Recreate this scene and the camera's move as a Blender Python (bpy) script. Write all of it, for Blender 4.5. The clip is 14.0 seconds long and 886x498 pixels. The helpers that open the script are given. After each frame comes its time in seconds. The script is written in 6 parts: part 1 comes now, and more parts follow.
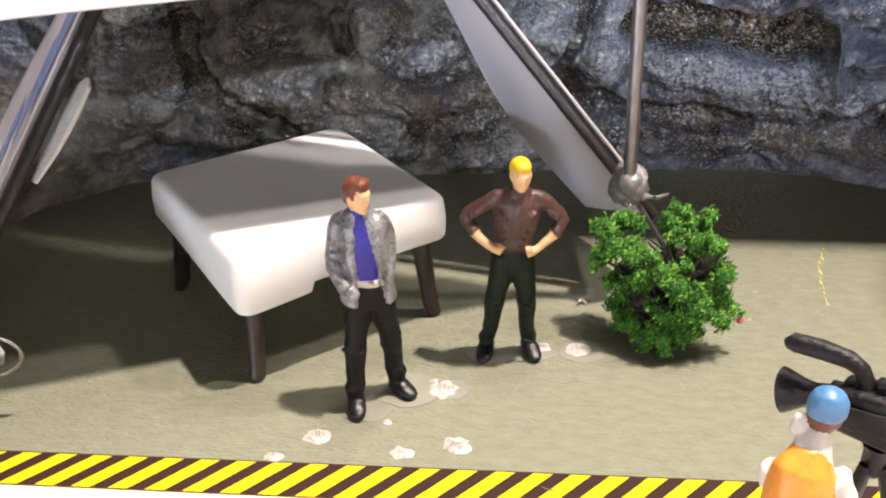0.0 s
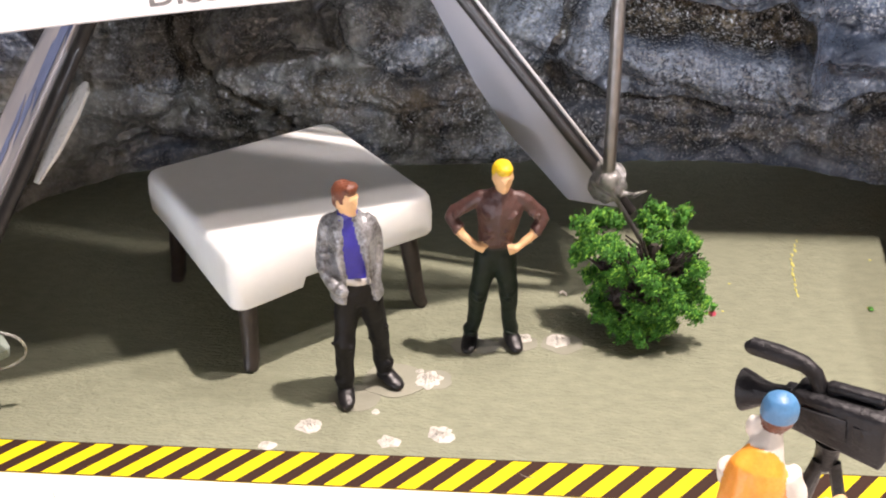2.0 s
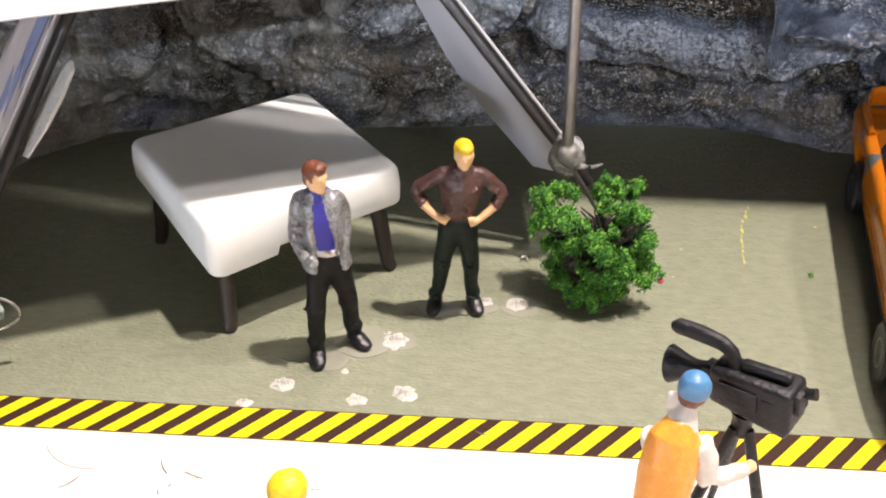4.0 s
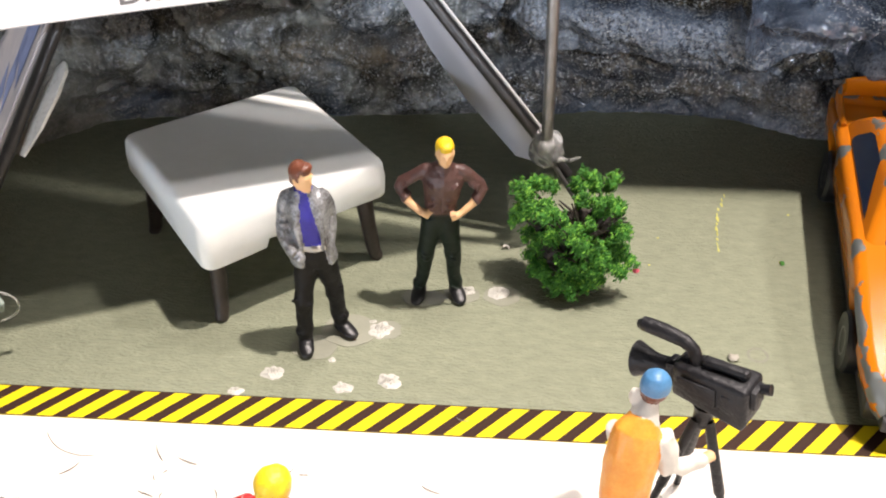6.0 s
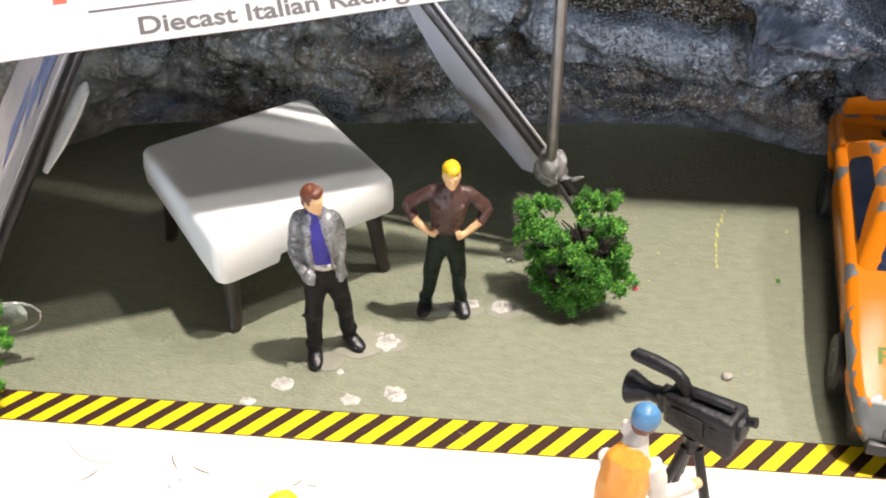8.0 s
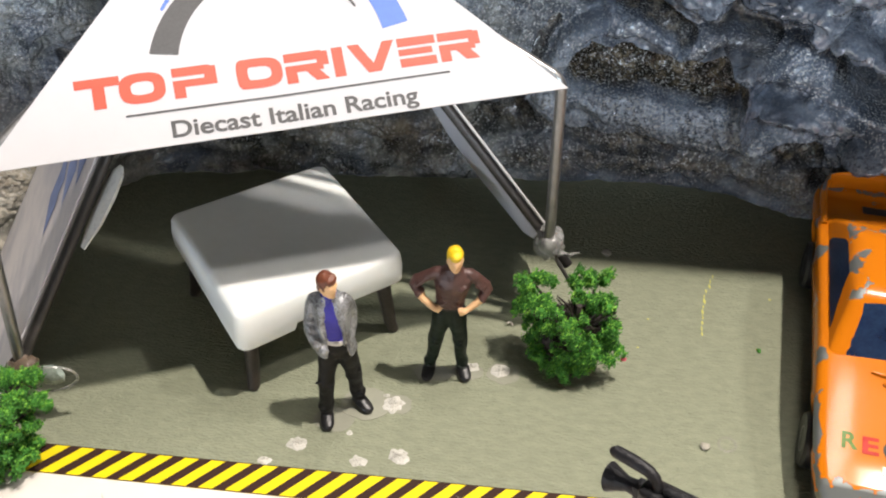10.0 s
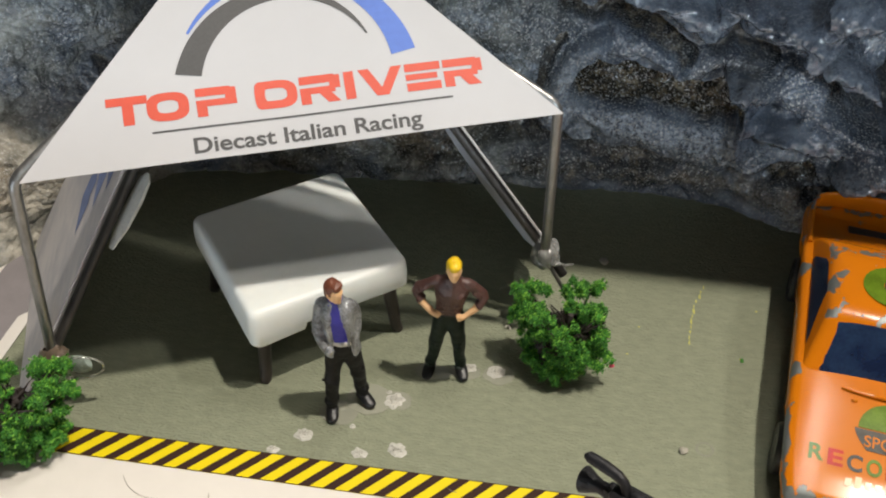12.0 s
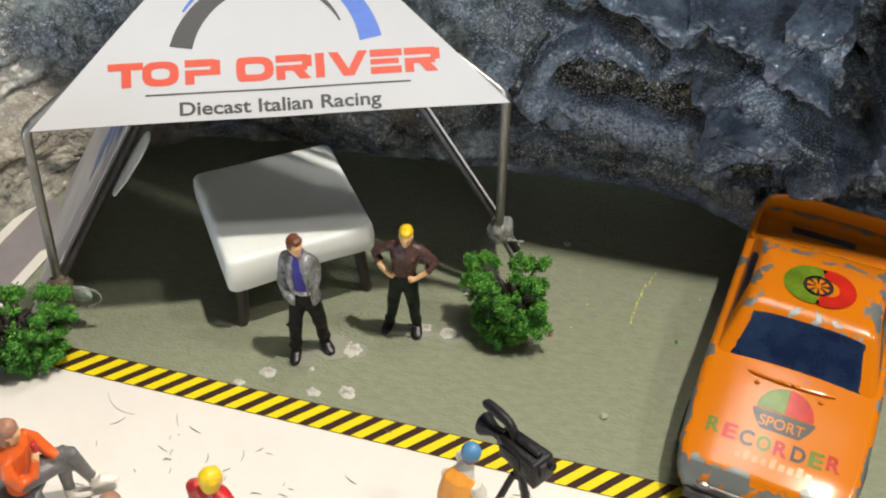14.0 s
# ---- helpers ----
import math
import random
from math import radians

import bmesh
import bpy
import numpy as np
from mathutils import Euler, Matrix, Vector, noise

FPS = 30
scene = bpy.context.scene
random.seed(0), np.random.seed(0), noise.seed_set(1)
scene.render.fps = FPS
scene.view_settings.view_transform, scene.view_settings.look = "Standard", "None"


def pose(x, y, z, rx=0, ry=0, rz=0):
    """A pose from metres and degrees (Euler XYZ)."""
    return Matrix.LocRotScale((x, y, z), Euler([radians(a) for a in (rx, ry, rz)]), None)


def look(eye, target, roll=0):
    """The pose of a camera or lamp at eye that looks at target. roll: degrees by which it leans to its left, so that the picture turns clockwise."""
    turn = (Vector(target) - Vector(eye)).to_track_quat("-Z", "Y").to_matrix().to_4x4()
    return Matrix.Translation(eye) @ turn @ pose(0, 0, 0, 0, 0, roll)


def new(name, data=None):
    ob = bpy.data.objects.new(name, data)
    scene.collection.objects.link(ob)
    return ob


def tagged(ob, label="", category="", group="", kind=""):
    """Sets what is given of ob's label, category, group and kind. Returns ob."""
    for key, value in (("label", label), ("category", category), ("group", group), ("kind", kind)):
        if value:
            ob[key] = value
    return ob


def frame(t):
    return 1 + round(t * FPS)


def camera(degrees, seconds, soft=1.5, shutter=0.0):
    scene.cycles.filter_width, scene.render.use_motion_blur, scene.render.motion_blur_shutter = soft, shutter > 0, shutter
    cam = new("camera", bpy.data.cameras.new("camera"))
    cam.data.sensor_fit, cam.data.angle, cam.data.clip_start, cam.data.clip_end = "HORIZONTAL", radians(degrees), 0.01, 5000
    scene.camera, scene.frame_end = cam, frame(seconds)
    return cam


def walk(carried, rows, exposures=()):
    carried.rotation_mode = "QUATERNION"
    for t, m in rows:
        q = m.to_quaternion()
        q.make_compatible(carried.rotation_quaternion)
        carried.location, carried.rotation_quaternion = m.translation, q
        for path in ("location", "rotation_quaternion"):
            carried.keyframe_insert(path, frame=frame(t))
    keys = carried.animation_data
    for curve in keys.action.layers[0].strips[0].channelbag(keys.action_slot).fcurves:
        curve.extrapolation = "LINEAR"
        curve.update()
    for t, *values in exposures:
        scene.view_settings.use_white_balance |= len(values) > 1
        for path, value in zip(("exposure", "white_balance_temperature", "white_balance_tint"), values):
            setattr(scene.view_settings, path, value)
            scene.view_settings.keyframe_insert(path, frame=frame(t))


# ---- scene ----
from mathutils.bvhtree import BVHTree

# All lengths below are in centimetres of the model and turned into metres by CM.
CM = 0.01
cam = camera(47.3, 14.0, soft=2.0)
METRES, EYE, TILT, LEAN, TURN = 0.10, 0.07317, -29.32, 0.894, 4.493
ROWS = [
    (0.0, 0.0, 0.0, 0.0, 0.0, 0.0, -0.0),
    (0.5, 0.0034, -0.0055, 0.0096, -0.05, -0.02, -0.06),
    (1.0, 0.0093, -0.0112, 0.0253, -0.08, -0.05, -0.14),
    (1.5, 0.0087, -0.0269, 0.0354, -0.11, -0.56, -0.1),
    (2.0, 0.0102, -0.0528, 0.0369, -0.34, -1.86, -0.07),
    (2.5, 0.0253, -0.1065, 0.0602, -0.73, -3.8, -0.41),
    (3.0, 0.0379, -0.1247, 0.0775, -0.82, -4.87, -0.59),
    (5.5, 0.0484, -0.1611, 0.1244, -0.77, -7.2, -0.37),
    (6.0, 0.0628, -0.1835, 0.1405, -0.93, -7.94, -0.35),
    (6.5, 0.0734, -0.2147, 0.1606, -0.99, -8.52, -0.37),
    (7.0, 0.0777, -0.2279, 0.1822, -0.77, -8.9, -0.49),
    (7.5, 0.0736, -0.2228, 0.1928, -0.49, -9.14, -0.71),
    (8.0, 0.0689, -0.2226, 0.2093, -0.18, -9.49, -1.11),
    (8.5, 0.0776, -0.2339, 0.2562, 0.08, -9.84, -1.62),
    (9.0, 0.0738, -0.2513, 0.3056, 0.34, -10.22, -2.1),
    (11.5, 0.1029, -0.3908, 0.4598, 1.91, -12.65, -2.62),
    (12.0, 0.1203, -0.4055, 0.4638, 2.76, -12.76, -3.54),
    (12.5, 0.1645, -0.4343, 0.4615, 3.89, -12.92, -4.38),
    (13.0, 0.2325, -0.4764, 0.4734, 5.28, -13.18, -5.3),
    (13.5, 0.2872, -0.5233, 0.481, 6.85, -13.52, -5.99),
    (14.0, 0.3636, -0.5753, 0.4906, 8.59, -13.83, -6.64),
]
EXPOSURES = [(0.0, 0.98, 6750, 26), (1.5, 0.98, 6750, 26), (3.2, 0.9, 6700, 25), (5.3, 0.88, 6550, 20), (9.2, 0.85, 6500, 18), (10.2, 0.46, 6500, 14), (11.3, 0.06, 6550, 11), (12.5, 0.02, 6600, 11),
             (14.0, 0.14, 6500, 10)]
walk(cam, [(t, pose(0, 0, EYE, TILT, LEAN, TURN) @ pose(METRES * x, METRES * y, METRES * z, 90 + pitch, roll, yaw)) for t, x, y, z, yaw, pitch, roll in ROWS], EXPOSURES)

# ---- light: shop lamps high above the model, added fill lamps, and the dim room round it ----
world = bpy.data.worlds.new("room")
scene.world = world
world.use_nodes = True
wn = world.node_tree.nodes["Background"]
wn.inputs["Color"].default_value = (0.86, 0.93, 1.0, 1)
wn.inputs["Strength"].default_value = 0.004


def lamp(name, eye, target, size, watts, color, high=None):
    data = bpy.data.lights.new(name, "AREA")
    data.shape, data.size, data.energy, data.color = "RECTANGLE" if high else "DISK", size, watts, color
    data.size_y = high or size
    ob = new(name, data)
    ob.matrix_world = look([c * CM for c in eye], [c * CM for c in target])
    return ob


lamp("ceiling_spot", (27, 14.0, 92), (-1, 11, 0), 0.035, 8.5, (1.0, 0.93, 0.82))
lamp("ceiling_spot", (58, 15.5, 80), (0, 11, 0), 0.05, 2.1, (1.0, 0.95, 0.88))
lamp("ceiling_panel", (14, 46, 92), (2, 9, 0), 0.12, 6.5, (1.0, 0.95, 0.87), 0.7)
# Invented fill lamp that brightens the upper part of the rock.
lamp("rock_fill", (40, -70, 50), (1, 15.5, 2.5), 0.34, 5.2, (0.7, 0.87, 1.0), 0.02)
# Two tiny extra lamps, added only to put glints on the wet rock.
for x in (-10, 26):
    lamp("ceiling_spot", (x, -40, 74), (3, 15.5, 3), 0.02, 0.05, (0.84, 0.92, 1.0))
# Added low fill that stands in for light bounced off the white card.
lamp("card_bounce_fill", (-55, -82, 2.0), (1, 14, 2.2), 0.5, 3.4, (0.74, 0.88, 1.0), 0.04)

# ---- helpers ----


def thing(name, at, label, category, turn=0.0, group="", kind=""):
    ob = new(name)
    ob.empty_display_size = 0.004
    ob.matrix_world = pose(at[0] * CM, at[1] * CM, at[2] * CM, 0, 0, turn)
    return tagged(ob, label, category, group, kind)


def finish(name, bm, mats, smooth=True, angle=None):
    """A mesh from a bmesh in centimetres."""
    bmesh.ops.scale(bm, vec=(CM, CM, CM), verts=bm.verts)
    bmesh.ops.recalc_face_normals(bm, faces=bm.faces)
    me = bpy.data.meshes.new(name)
    for f in bm.faces:
        f.smooth = smooth
    if angle is not None:
        for e in bm.edges:
            if len(e.link_faces) == 2 and e.calc_face_angle(0) > radians(angle):
                e.smooth = False
    bm.to_mesh(me)
    bm.free()
    for m in mats if isinstance(mats, (list, tuple)) else [mats]:
        me.materials.append(m)
    return me


def part(name, bm, mats, parent, label="", smooth=True, angle=35):
    ob = new(name, finish(name, bm, mats, smooth, angle))
    ob.parent = parent
    return tagged(ob, label)


def solo(name, bm, mats, at, label, category, turn=0.0, group="", kind="", smooth=True, angle=40):
    """A thing that is one mesh."""
    ob = new(name, finish(name, bm, mats, smooth, angle))
    ob.matrix_world = pose(at[0] * CM, at[1] * CM, at[2] * CM, 0, 0, turn)
    return tagged(ob, label, category, group, kind)


def tube(bm, pts, radii, mat=0, segs=12, side=(1, 0, 0), caps=True):
    """A limb: rings round the points, each with half-widths (a along side, b across)."""
    pts = [Vector(p) for p in pts]
    rings = []
    for i, p in enumerate(pts):
        d = (pts[min(i + 1, len(pts) - 1)] - pts[max(i - 1, 0)]).normalized()
        s = Vector(side)
        s = s - d * s.dot(d)
        if s.length < 1e-4:
            s = d.orthogonal()
        s.normalize()
        c = d.cross(s)
        a, b = radii[i] if isinstance(radii[i], tuple) else (radii[i], radii[i])
        rings.append([bm.verts.new(p + s * a * math.cos(2 * math.pi * k / segs) + c * b * math.sin(2 * math.pi * k / segs)) for k in range(segs)])
    faces = []
    for r0, r1 in zip(rings, rings[1:]):
        for k in range(segs):
            faces.append(bm.faces.new((r0[k], r0[(k + 1) % segs], r1[(k + 1) % segs], r1[k])))
    if caps:
        faces.append(bm.faces.new(rings[0][::-1]))
        faces.append(bm.faces.new(rings[-1]))
    for f in faces:
        f.material_index = mat
    return rings


def blob(bm, at, r, mat=0, sub=2, rough=0.0, seed=0.0, freq=3.0):
    """A rounded lump with half-axes r."""
    got = bmesh.ops.create_icosphere(bm, subdivisions=sub, radius=1.0)
    bm.verts.index_update()
    for v in got["verts"]:
        n = v.co.copy()
        k = 1 + rough * noise.noise(n * freq + Vector((seed, seed * 1.7, 0)))
        v.co = Vector((n.x * r[0] * k + at[0], n.y * r[1] * k + at[1], n.z * r[2] * k + at[2]))
        for f in v.link_faces:
            f.material_index = mat
    return got["verts"]


def box(bm, lo, hi, mat=0, bevel=0.0, segs=2):
    vs = [bm.verts.new((x, y, z)) for z in (lo[2], hi[2]) for y in (lo[1], hi[1]) for x in (lo[0], hi[0])]
    fs = [bm.faces.new([vs[i] for i in q]) for q in ((0, 2, 3, 1), (4, 5, 7, 6), (0, 1, 5, 4), (2, 6, 7, 3), (0, 4, 6, 2), (1, 3, 7, 5))]
    for f in fs:
        f.material_index = mat
    if bevel:
        got = bmesh.ops.bevel(bm, geom=list({e for f in fs for e in f.edges}), offset=bevel, segments=segs, affect="EDGES", profile=0.5)
        for f in got["faces"]:
            f.material_index = mat
    return vs


def plate(bm, outline, z0, z1, mat=0):
    """An outline in x and y, from z0 to z1."""
    lo = [bm.verts.new((x, y, z0)) for x, y in outline]
    hi = [bm.verts.new((x, y, z1)) for x, y in outline]
    fs = [bm.faces.new(lo[::-1]), bm.faces.new(hi)]
    n = len(lo)
    fs += [bm.faces.new((lo[i], lo[(i + 1) % n], hi[(i + 1) % n], hi[i])) for i in range(n)]
    for f in fs:
        f.material_index = mat


# ---- materials ----


def material(name, color, rough=0.5, vary=0.0, grain=300.0, bump=0.0, bump_scale=None, metal=0.0, color2=None, stretch=(1, 1, 1), coat=0.0, patch=0.5, soft=0.15,
             specular=0.5, sss=0.0, depth=0.002, relief=0.0004):
    """A surface with two scales of variation. grain: features per metre."""
    m = bpy.data.materials.new(name)
    m.use_nodes = True
    nt = m.node_tree
    n, l = nt.nodes, nt.links
    b = n["Principled BSDF"]
    b.inputs["Roughness"].default_value, b.inputs["Metallic"].default_value = rough, metal
    b.inputs["Coat Weight"].default_value = coat
    b.inputs["Coat Roughness"].default_value = 0.12
    b.inputs["Specular IOR Level"].default_value = specular
    if sss:
        b.inputs["Subsurface Weight"].default_value = sss
        b.inputs["Subsurface Scale"].default_value = depth
        b.inputs["Subsurface Radius"].default_value = (1.0, 0.95, 0.9)
    co = n.new("ShaderNodeTexCoord")
    mp = n.new("ShaderNodeMapping")
    mp.inputs["Scale"].default_value = stretch
    l.new(co.outputs["Object"], mp.inputs["Vector"])

    def tex(scale, detail=4.0):
        t = n.new("ShaderNodeTexNoise")
        t.inputs["Scale"].default_value, t.inputs["Detail"].default_value = scale, detail
        l.new(mp.outputs["Vector"], t.inputs["Vector"])
        return t.outputs["Fac"]

    big, small = tex(grain), tex(grain * 7)
    ramp = n.new("ShaderNodeValToRGB")
    ramp.color_ramp.elements[0].position, ramp.color_ramp.elements[1].position = max(0, patch - soft), min(1, patch + soft)
    c2 = color2 or tuple(c * (1 - vary) for c in color)
    ramp.color_ramp.elements[0].color, ramp.color_ramp.elements[1].color = (*c2, 1), (*color, 1)
    mixed = n.new("ShaderNodeMath")
    mixed.operation = "MULTIPLY_ADD"
    mixed.inputs[1].default_value = 0.35
    l.new(small, mixed.inputs[0])
    half = n.new("ShaderNodeMath")
    half.operation = "MULTIPLY_ADD"
    half.inputs[1].default_value, half.inputs[2].default_value = 0.65, 0.0
    l.new(big, half.inputs[0])
    l.new(half.outputs[0], mixed.inputs[2])
    l.new(mixed.outputs[0], ramp.inputs["Fac"])
    l.new(ramp.outputs["Color"], b.inputs["Base Color"])
    rr = n.new("ShaderNodeMapRange")
    rr.inputs["To Min"].default_value, rr.inputs["To Max"].default_value = max(0.02, rough - 0.12), min(1, rough + 0.12)
    l.new(small, rr.inputs["Value"])
    l.new(rr.outputs["Result"], b.inputs["Roughness"])
    if bump:
        bp = n.new("ShaderNodeBump")
        bp.inputs["Strength"].default_value = bump
        bp.inputs["Distance"].default_value = relief
        l.new(tex(bump_scale or grain * 3, 6.0), bp.inputs["Height"])
        l.new(bp.outputs["Normal"], b.inputs["Normal"])
    return m


def rock_material():
    m = bpy.data.materials.new("painted_rock")
    m.use_nodes = True
    nt = m.node_tree
    n, l = nt.nodes, nt.links
    b = n["Principled BSDF"]
    co = n.new("ShaderNodeTexCoord").outputs["Object"]

    def tex(scale, detail=5.0, rough=0.6):
        t = n.new("ShaderNodeTexNoise")
        t.inputs["Scale"].default_value, t.inputs["Detail"].default_value, t.inputs["Roughness"].default_value = scale, detail, rough
        l.new(co, t.inputs["Vector"])
        return t.outputs["Fac"]

    def ramp(fac, stops):
        r = n.new("ShaderNodeValToRGB")
        while len(r.color_ramp.elements) < len(stops):
            r.color_ramp.elements.new(0.5)
        for e, (p, c) in zip(r.color_ramp.elements, stops):
            e.position, e.color = p, (*c, 1)
        l.new(fac, r.inputs["Fac"])
        return r.outputs["Color"]

    def mix(fac, a, c):
        x = n.new("ShaderNodeMix")
        x.data_type = "RGBA"
        l.new(fac, x.inputs["Factor"])
        l.new(a, x.inputs["A"])
        l.new(c, x.inputs["B"])
        return x.outputs["Result"]

    def calc(op, *ins):
        x = n.new("ShaderNodeMath")
        x.operation = op
        for k, v in enumerate(ins):
            if isinstance(v, (int, float)):
                x.inputs[k].default_value = v
            else:
                l.new(v, x.inputs[k])
        return x.outputs[0]

    def band(value, lo, hi, to0=0.0, to1=1.0):
        x = n.new("ShaderNodeMapRange")
        for key, v in (("From Min", lo), ("From Max", hi), ("To Min", to0), ("To Max", to1)):
            x.inputs[key].default_value = v
        l.new(value, x.inputs["Value"])
        return x.outputs["Result"]

    def plain(c):
        x = n.new("ShaderNodeRGB")
        x.outputs[0].default_value = (*c, 1)
        return x.outputs[0]

    def layer(name):
        x = n.new("ShaderNodeAttribute")
        x.attribute_name = name
        return x.outputs["Fac"]

    # dark slate wash, pale dry-brushed frost, brown wash that also paints shade into the hollows, sandy plaster where
    # the wash stops
    def clamp(v):
        return calc("MINIMUM", calc("MAXIMUM", v, 0.0), 1.0)

    slate = ramp(tex(95, 6, 0.62), [(0.3, (0.022, 0.027, 0.037)), (0.46, (0.06, 0.072, 0.096)), (0.58, (0.115, 0.137, 0.175)), (0.74, (0.24, 0.275, 0.33))])
    olive = ramp(tex(150, 6, 0.65), [(0.34, (0.014, 0.014, 0.011)), (0.5, (0.1, 0.1, 0.088)), (0.68, (0.29, 0.29, 0.255))])
    earth = ramp(tex(230, 8, 0.7), [(0.3, (0.05, 0.042, 0.03)), (0.5, (0.16, 0.13, 0.09)), (0.7, (0.36, 0.3, 0.22))])
    plaster = ramp(tex(200, 7, 0.65), [(0.32, (0.07, 0.072, 0.066)), (0.5, (0.26, 0.25, 0.21)), (0.68, (0.5, 0.47, 0.4))])
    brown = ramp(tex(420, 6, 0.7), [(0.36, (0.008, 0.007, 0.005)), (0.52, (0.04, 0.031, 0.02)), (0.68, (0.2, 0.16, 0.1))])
    sep = n.new("ShaderNodeSeparateXYZ")
    l.new(co, sep.inputs[0])
    tent_side = calc("MULTIPLY", band(sep.outputs["X"], 0.022, -0.004), band(tex(60, 5), 0.34, 0.5))
    west = calc("MULTIPLY", calc("MULTIPLY", band(sep.outputs["X"], -0.06, -0.08), band(sep.outputs["Z"], 0.026, 0.014)), band(tex(60, 5), 0.28, 0.46))
    base = mix(tent_side, slate, olive)
    base = mix(west, base, plaster)
    patchy = band(tex(260, 6, 0.7), 0.34, 0.56)
    base = mix(clamp(calc("MULTIPLY", layer("sand"), patchy)), base, earth)
    # The rock's own brown, and shade painted into recesses with the same colour.
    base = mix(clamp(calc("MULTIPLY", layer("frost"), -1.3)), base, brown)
    rime = calc("MULTIPLY", clamp(calc("ADD", layer("frost"), calc("SUBTRACT", calc("MULTIPLY", tex(70, 5, 0.65), 1.6), 0.85))), band(tex(1100, 4, 0.75), 0.42, 0.56))
    base = mix(calc("MULTIPLY", clamp(rime), 0.85), base, ramp(tex(300, 4), [(0.3, (0.22, 0.25, 0.3)), (0.7, (0.46, 0.51, 0.58))]))
    speck = calc("MULTIPLY", band(tex(2000, 2), 0.56, 0.62), band(layer("grit"), 0.1, 1.2, 0.15, 0.7))
    l.new(mix(speck, base, plain((0.4, 0.4, 0.39))), b.inputs["Base Color"])
    wet = clamp(calc("ADD", calc("MULTIPLY", band(tex(85, 4), 0.5, 0.62), 0.35), layer("wet")))
    wet = calc("MULTIPLY", wet, calc("SUBTRACT", 1.0, west))
    l.new(calc("ADD", band(wet, 0.0, 1.0, 0.24, 0.08), calc("MULTIPLY", west, 0.45)), b.inputs["Roughness"])
    b.inputs["Coat Roughness"].default_value = 0.12
    l.new(calc("MULTIPLY", band(wet, 0.0, 1.0, 0.25, 1.0), calc("SUBTRACT", 1.0, west)), b.inputs["Coat Weight"])
    l.new(calc("SUBTRACT", band(wet, 0.0, 1.0, 0.8, 1.0), calc("MULTIPLY", west, 0.6)), b.inputs["Specular IOR Level"])
    beads = calc("ADD", calc("MULTIPLY", tex(1700, 3, 0.6), 0.8), calc("MULTIPLY", tex(600, 3, 0.6), 0.6))
    bp = n.new("ShaderNodeBump")
    bp.inputs["Distance"].default_value = 0.0004
    l.new(band(wet, 0.0, 1.0, 0.85, 0.1), bp.inputs["Strength"])
    l.new(beads, bp.inputs["Height"])
    bp2 = n.new("ShaderNodeBump")
    bp2.inputs["Distance"].default_value = 0.0009
    l.new(band(wet, 0.2, 1.0, 0.0, 1.0), bp2.inputs["Strength"])
    l.new(tex(380, 1.6, 0.45), bp2.inputs["Height"])
    l.new(bp2.outputs["Normal"], bp.inputs["Normal"])
    l.new(bp.outputs["Normal"], b.inputs["Normal"])
    return m


def chipped_paint(name, paint, bare, edge=0.69):
    """Glossy enamel that has chipped down to the zinc where the mesh's rub layer says so."""
    m = bpy.data.materials.new(name)
    m.use_nodes = True
    nt = m.node_tree
    n, l = nt.nodes, nt.links
    b = n["Principled BSDF"]
    co = n.new("ShaderNodeTexCoord").outputs["Object"]
    t = n.new("ShaderNodeTexNoise")
    b.inputs["Specular IOR Level"].default_value = 0.22
    t.inputs["Scale"].default_value, t.inputs["Detail"].default_value, t.inputs["Roughness"].default_value = 260, 6, 0.6
    l.new(co, t.inputs["Vector"])
    geo = n.new("ShaderNodeNewGeometry")
    worn = n.new("ShaderNodeMapRange")
    worn.inputs["From Min"].default_value, worn.inputs["From Max"].default_value = 0.5, 0.58
    worn.inputs["To Max"].default_value = 0.14
    l.new(geo.outputs["Pointiness"], worn.inputs["Value"])
    rub = n.new("ShaderNodeAttribute")
    rub.attribute_name = "rub"
    more = n.new("ShaderNodeMath")
    l.new(worn.outputs["Result"], more.inputs[0])
    l.new(rub.outputs["Fac"], more.inputs[1])
    last = more.outputs[0]
    add = n.new("ShaderNodeMath")
    l.new(t.outputs["Fac"], add.inputs[0])
    l.new(last, add.inputs[1])
    step = n.new("ShaderNodeMapRange")
    step.inputs["From Min"].default_value, step.inputs["From Max"].default_value = edge, edge + 0.012
    l.new(add.outputs[0], step.inputs["Value"])
    mx = n.new("ShaderNodeMix")
    mx.data_type = "RGBA"
    mx.inputs["A"].default_value, mx.inputs["B"].default_value = (*paint, 1), (*bare, 1)
    l.new(step.outputs["Result"], mx.inputs["Factor"])
    l.new(mx.outputs["Result"], b.inputs["Base Color"])
    rg = n.new("ShaderNodeMapRange")
    rg.inputs["To Min"].default_value, rg.inputs["To Max"].default_value = 0.18, 0.5
    l.new(step.outputs["Result"], rg.inputs["Value"])
    l.new(rg.outputs["Result"], b.inputs["Roughness"])
    mt = n.new("ShaderNodeMath")
    mt.operation = "MULTIPLY"
    mt.inputs[1].default_value = 0.6
    l.new(step.outputs["Result"], mt.inputs[0])
    l.new(mt.outputs[0], b.inputs["Metallic"])
    inv = n.new("ShaderNodeMath")
    inv.operation = "SUBTRACT"
    inv.inputs[0].default_value = 1.0
    l.new(step.outputs["Result"], inv.inputs[1])
    bp = n.new("ShaderNodeBump")
    bp.inputs["Strength"].default_value, bp.inputs["Distance"].default_value = 0.5, 0.0001
    l.new(inv.outputs[0], bp.inputs["Height"])
    l.new(bp.outputs["Normal"], b.inputs["Normal"])
    return m


